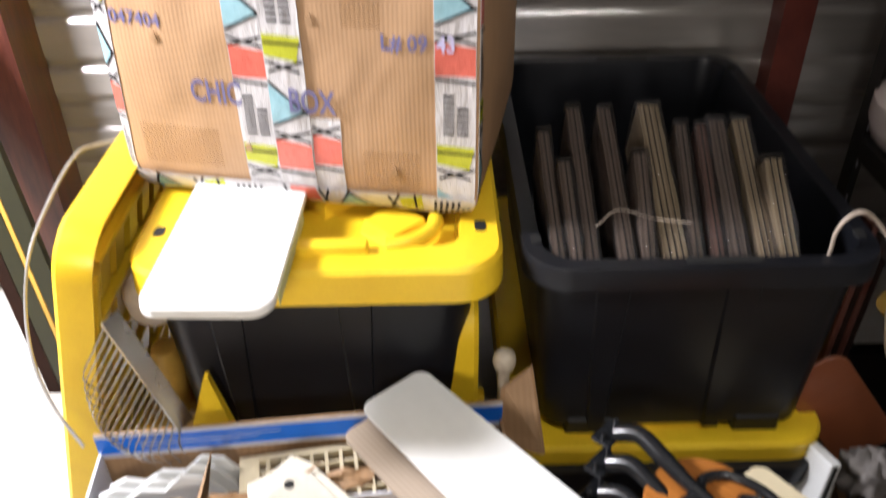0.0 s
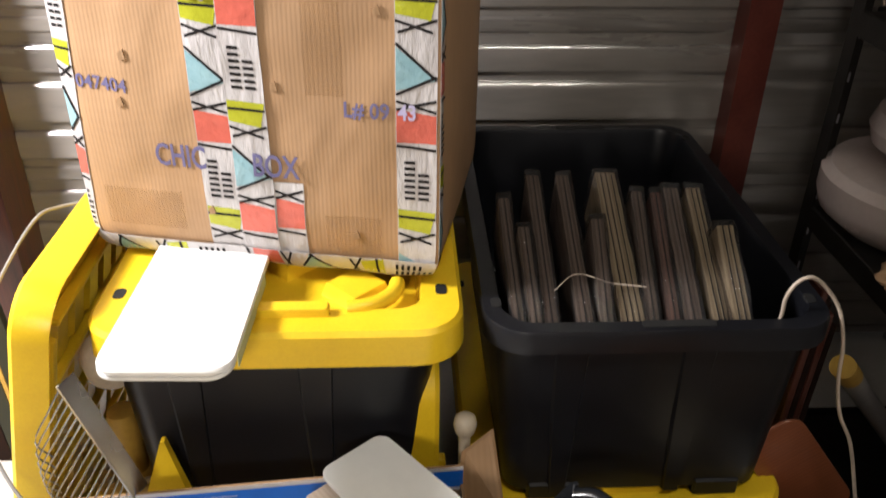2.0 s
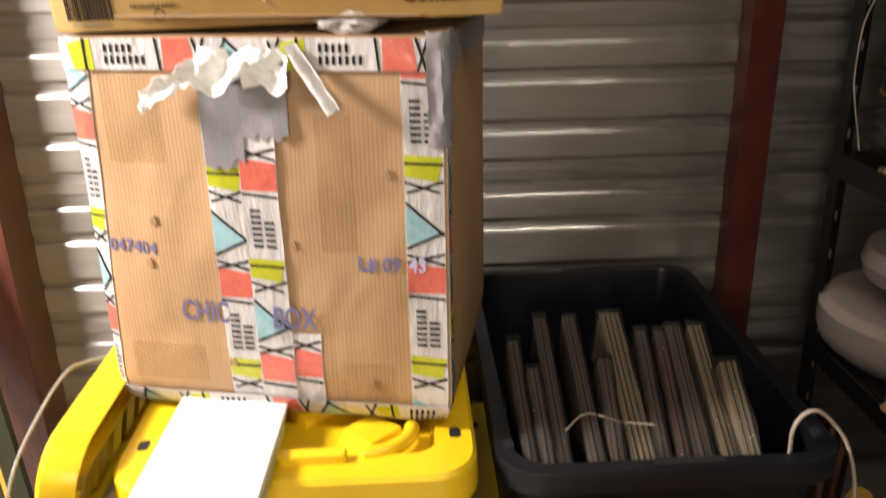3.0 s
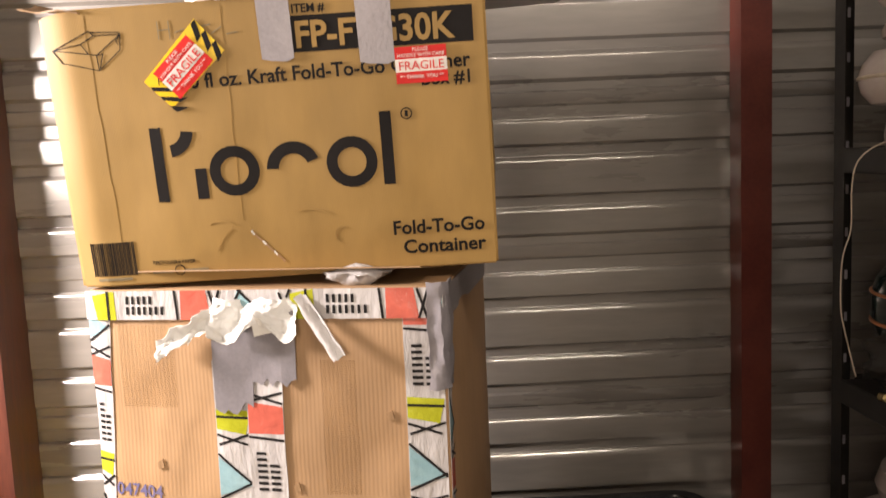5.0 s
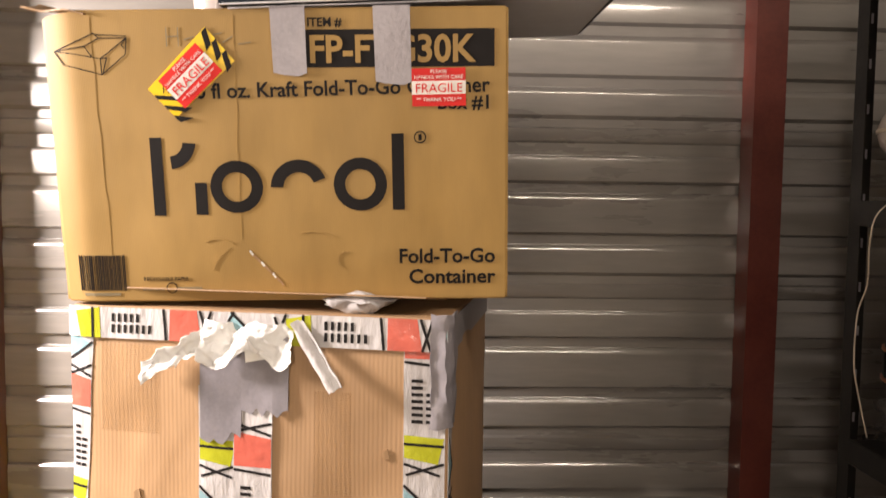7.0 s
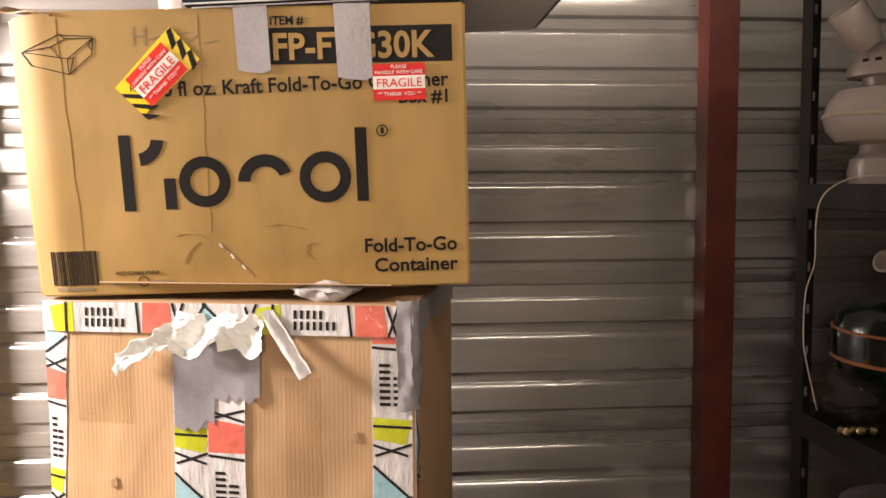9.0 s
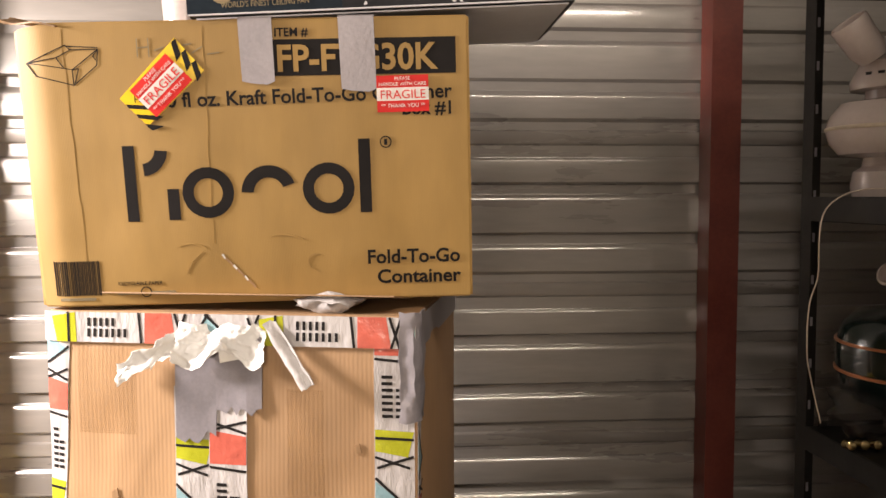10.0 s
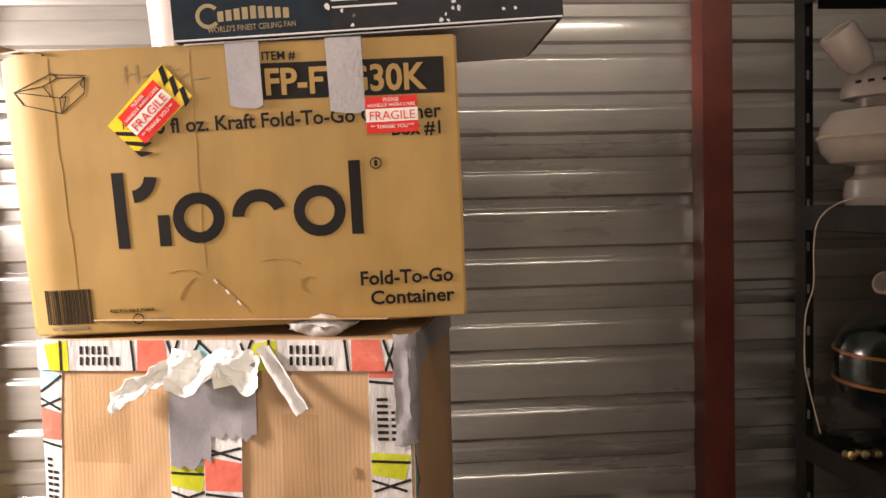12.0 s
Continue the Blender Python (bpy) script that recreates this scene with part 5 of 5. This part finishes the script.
cup = thing("brass_canopy", "brass canopy cup with wires and wire nuts", "canopy", pose(0.755, 0.80, 0.255))
part("cup", lathe([(0.001, 0.0), (0.045, 0.0), (0.05, 0.01), (0.05, 0.07), (0.046, 0.07), (0.044, 0.012), (0.001, 0.010)], 28), BRASS, cup, smooth=40)
for k, (c, mt) in enumerate((((-0.012, 0.005), YELLOW), ((0.018, 0.0), BLUE_CARTON))):
    w = part("wire", tube(smooth_path([(c[0], c[1], 0.02), (c[0] - 0.01, c[1], 0.07), (c[0], c[1], 0.085)]), 0.002, 6), WHITE_LABEL, cup, smooth=60)
    part("wire_nut", lathe([(0.001, 0.0), (0.007, 0.0), (0.005, 0.018), (0.001, 0.02)], 12), mt, w, "", pose(c[0], c[1], 0.083))
for k in range(4):
    part("wire", tube(smooth_path([(0.02 * math.cos(k * 2), 0.02 * math.sin(k * 2), 0.03), (0.04 * math.cos(k * 2 + .6), 0.04 * math.sin(k * 2 + .6), 0.085), (0.065 * math.cos(k * 2 + 1), 0.03 * math.sin(k * 2 + 1), 0.078)]), 0.002, 6), (WHITE_LABEL, HOLE_SHADE_BLACK, CORD, COPPER)[k], cup, smooth=60)
pk = thing("support_carton", "plain small carton under the brass cup", "cardboard box", pose(0.69, 0.74, 0.0))
part("board", block(0.13, 0.13, 0.254, (0, 0, 0), 0.003), KRAFT, pk)

# ---------- shelving ----------
SX, SY0, SY1, SXR = 0.910, 0.55, 1.52, 1.36
rack = thing("shelving_unit", "black slotted steel shelving unit against the partition", "shelf")
for px, py, sx, sy in ((SX, SY1, 1, -1), (SXR, SY1, -1, -1), (SX, SY0, 1, 1), (SXR, SY0, -1, 1)):
    p = part("post", merge(block(0.034 * 1, 0.003, 2.0, (px if sx > 0 else px - 0.034, py, 0)), block(0.003, 0.034, 2.0, (px, py - 0.034 if sy < 0 else py + 0.003, 0))), BLACK_STEEL, rack, "black slotted angle post")
    if sx > 0 and sy < 0:
        for k in range(48):
            # post is uncut: pale grey blocks paint the light seen through its slots
            part("slot", block(0.007, 0.001, 0.017, (px + 0.008 + (0.011 if k % 2 else 0), py - 0.0012, 0.06 + k * 0.040), 0.0), TAPE_SLOT_GREY, p, "pale block painted as light through a keyhole slot")
for z in (0.12, 0.660, 1.035, 1.462, 1.87):
    s = part("shelf", block(SXR - SX - 0.012, SY1 - SY0 - 0.05, 0.012, (SX + 0.006, SY0 + 0.02, z - 0.012)), BLACK_STEEL, rack, "dark steel shelf deck")
    part("beam", block(0.006, SY1 - SY0 - 0.07, 0.045, (SX - 0.003, SY0 + 0.036, z - 0.042), 0.002, 1), BLACK_STEEL, s)
    part("beam", block(SXR - SX - 0.08, 0.006, 0.045, (SX + 0.04, SY1 - 0.010, z - 0.042), 0.002, 1), BLACK_STEEL, s)


def fan_motor(label, at, prof, mat, tilt=0, extras=True):
    f = thing("fan_motor", label, "fan motor", Matrix.Translation(at) @ pose(0, 0, 0, tilt, 0, 0), "fan motors on the shelves")
    body = part("housing", lathe(prof, 40), mat, f, smooth=35)
    return f, body


m1, body = fan_motor("bone-white enamelled fan motor standing on the shelf", (1.018, 1.41, 1.463), [(0.001, 0), (0.066, 0.0), (0.070, 0.02), (0.066, 0.045), (0.052, 0.055), (0.05, 0.07), (0.09, 0.076), (0.106, 0.095), (0.112, 0.115), (0.112, 0.125), (0.106, 0.145), (0.09, 0.165), (0.05, 0.172), (0.05, 0.186), (0.074, 0.188), (0.076, 0.20), (0.06, 0.235), (0.03, 0.248), (0.001, 0.25)], BONE)
part("band", lathe([(0.1125, 0.117), (0.1140, 0.118), (0.1140, 0.123), (0.1125, 0.124)], 40), BEIGE, m1, smooth=60)
part("switch_box", block(0.05, 0.03, 0.07, (0.02, -0.125, 0.10), 0.004, 2), WOOD_AND_STUD_SHADE, m1, "dark switch housing")
for k, (x, y, z, tx, ty) in enumerate(((-0.062, -0.03, 0.235, 0, -38), (0.03, -0.02, 0.25, 0, 8))):
    part("socket_cup", lathe([(0.001, 0.0), (0.022, 0.002), (0.030, 0.02), (0.032, 0.075), (0.030, 0.078), (0.027, 0.076), (0.024, 0.02), (0.001, 0.012)], 24), BONE, m1, "white lamp socket cup", pose(x, y, z, tx, ty, 0), smooth=40)
for k in range(7):
    a = radians(200 + k * 18)
    # small dark blocks paint the shade inside the vent holes
    part("vent_hole", block(0.010, 0.003, 0.005, (-0.005, -0.0015, -0.0025), m=pose(0.071 * math.cos(a), 0.071 * math.sin(a), 0.212, 0, 0, math.degrees(a) + 90)), HOLE_SHADE_BLACK, m1)
m2, body = fan_motor("dark green enamelled fan motor with copper badge", (1.075, 1.39, 1.036), [(0.001, 0), (0.06, 0.0), (0.07, 0.05), (0.12, 0.07), (0.140, 0.10), (0.146, 0.13), (0.146, 0.165), (0.136, 0.20), (0.11, 0.225), (0.055, 0.235), (0.05, 0.27), (0.03, 0.31), (0.001, 0.312)], GREEN_ENAMEL)
part("band", lathe([(0.1462, 0.118), (0.1480, 0.119), (0.1480, 0.123), (0.1462, 0.124)], 40), COPPER, m2, smooth=60)
part("band", lathe([(0.1462, 0.170), (0.1480, 0.171), (0.1480, 0.174), (0.1462, 0.175)], 40), COPPER, m2, smooth=60)
part("badge", plate([(0.028 * math.cos(i * 0.3142), 0.014 * math.sin(i * 0.3142)) for i in range(20)], 0, 0.003), COPPER, m2, "oval copper badge", Matrix.Translation((-0.068, -0.1315, 0.147)) @ pose(0, 0, 0, 90, 0, -27))
for k, (x, y, z, tx, ty) in enumerate(((-0.075, -0.06, 0.285, 20, -72), (-0.005, -0.10, 0.29, 75, -10), (0.03, -0.05, 0.31, 10, 20))):
    so = part("socket_holder", lathe([(0.001, 0.0), (0.020, 0.0), (0.022, 0.035), (0.019, 0.04), (0.001, 0.04)], 20), BLACK_IRON, m2, "black socket holder", pose(x, y, z, tx, ty, 0), smooth=40)
    part("porcelain", lathe([(0.017, 0.038), (0.019, 0.06), (0.015, 0.062), (0.012, 0.045), (0.001, 0.044)], 20), BONE, so, smooth=40)
m3, body = fan_motor("large white round fan motor with radial vents", (1.070, 1.40, 0.661), [(0.001, 0), (0.14, 0.0), (0.178, 0.03), (0.186, 0.055), (0.186, 0.095), (0.172, 0.112), (0.10, 0.122), (0.085, 0.116), (0.06, 0.114), (0.001, 0.114)], BONE)
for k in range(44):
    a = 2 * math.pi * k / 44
    # radial vents are uncut: dark bars paint their shade
    part("vent", block(0.045, 0.005, 0.003, (0.105, -0.0025, -0.0010), m=pose(0, 0, 0.1165, 0, 2.0, math.degrees(a))), HOLE_SHADE_BLACK, m3)
m4, body = fan_motor("pinkish white round fan canopy stacked on a motor", (1.11, 1.43, 0.783), [(0.001, 0), (0.10, 0.0), (0.135, 0.02), (0.145, 0.05), (0.135, 0.08), (0.09, 0.10), (0.001, 0.105)], BONE)
wire = thing("power_cord", "thin white flex hanging off the shelf", "cord")
part("flex", tube(smooth_path([(1.0, 1.33, 1.468), (0.95, 1.33, 1.478), (0.90, 1.345, 1.472), (0.868, 1.36, 1.445), (0.860, 1.365, 1.40), (0.862, 1.37, 1.33), (0.848, 1.37, 1.28), (0.846, 1.37, 1.20), (0.855, 1.37, 1.15), (0.874, 1.37, 1.075)]), 0.0013, 7), CORD, wire, smooth=60)
crumple("parts_bag", "clear plastic bag of small brass parts", "plastic bag", (0.960, 1.36, 1.037), (0.070, 0.05, 0.05), BAG, 5)
for k in range(3):
    sc = thing("brass_fitting", "small brass fitting in the plastic bag", "fitting", Matrix.Translation((0.905 + 0.022 * k, 1.345, 1.045)) @ pose(0, 0, 0, 80, 20 * k, 0), "fittings in the bag")
    part("body", lathe([(0.001, 0), (0.008, 0), (0.008, 0.02), (0.005, 0.022), (0.001, 0.022)], 14), BRASS, sc, smooth=40)
crumple("brown_rag", "crumpled brown paper on the lower shelf", "paper", (0.915, 1.18, 0.662), (0.030, 0.03, 0.022), KRAFT_IN, 8)
tubes = thing("yellow_white_tube", "white tube with yellow cap leaning on dark wood strips", "tube")
part("tube", tube([(0.885, 1.183, 0.487), (1.170, 1.349, 0.146)], 0.020, 16), GREY_CORD, tubes, smooth=60)
part("cap", tube([(0.855, 1.165, 0.523), (0.885, 1.183, 0.487)], 0.022, 16), MUSTARD, tubes, "yellow end cap", smooth=60)
top_roll = thing("wrapped_bundle", "beige wrapped bundle on the upper shelf", "bundle", pose(0.875, 1.30, 1.90))
part("wrap", tube(smooth_path([(0.0, 0, 0), (0.06, 0.01, 0.004), (0.12, 0.03, 0.0)]), 0.03, 12), BEIGE, top_roll, smooth=60)
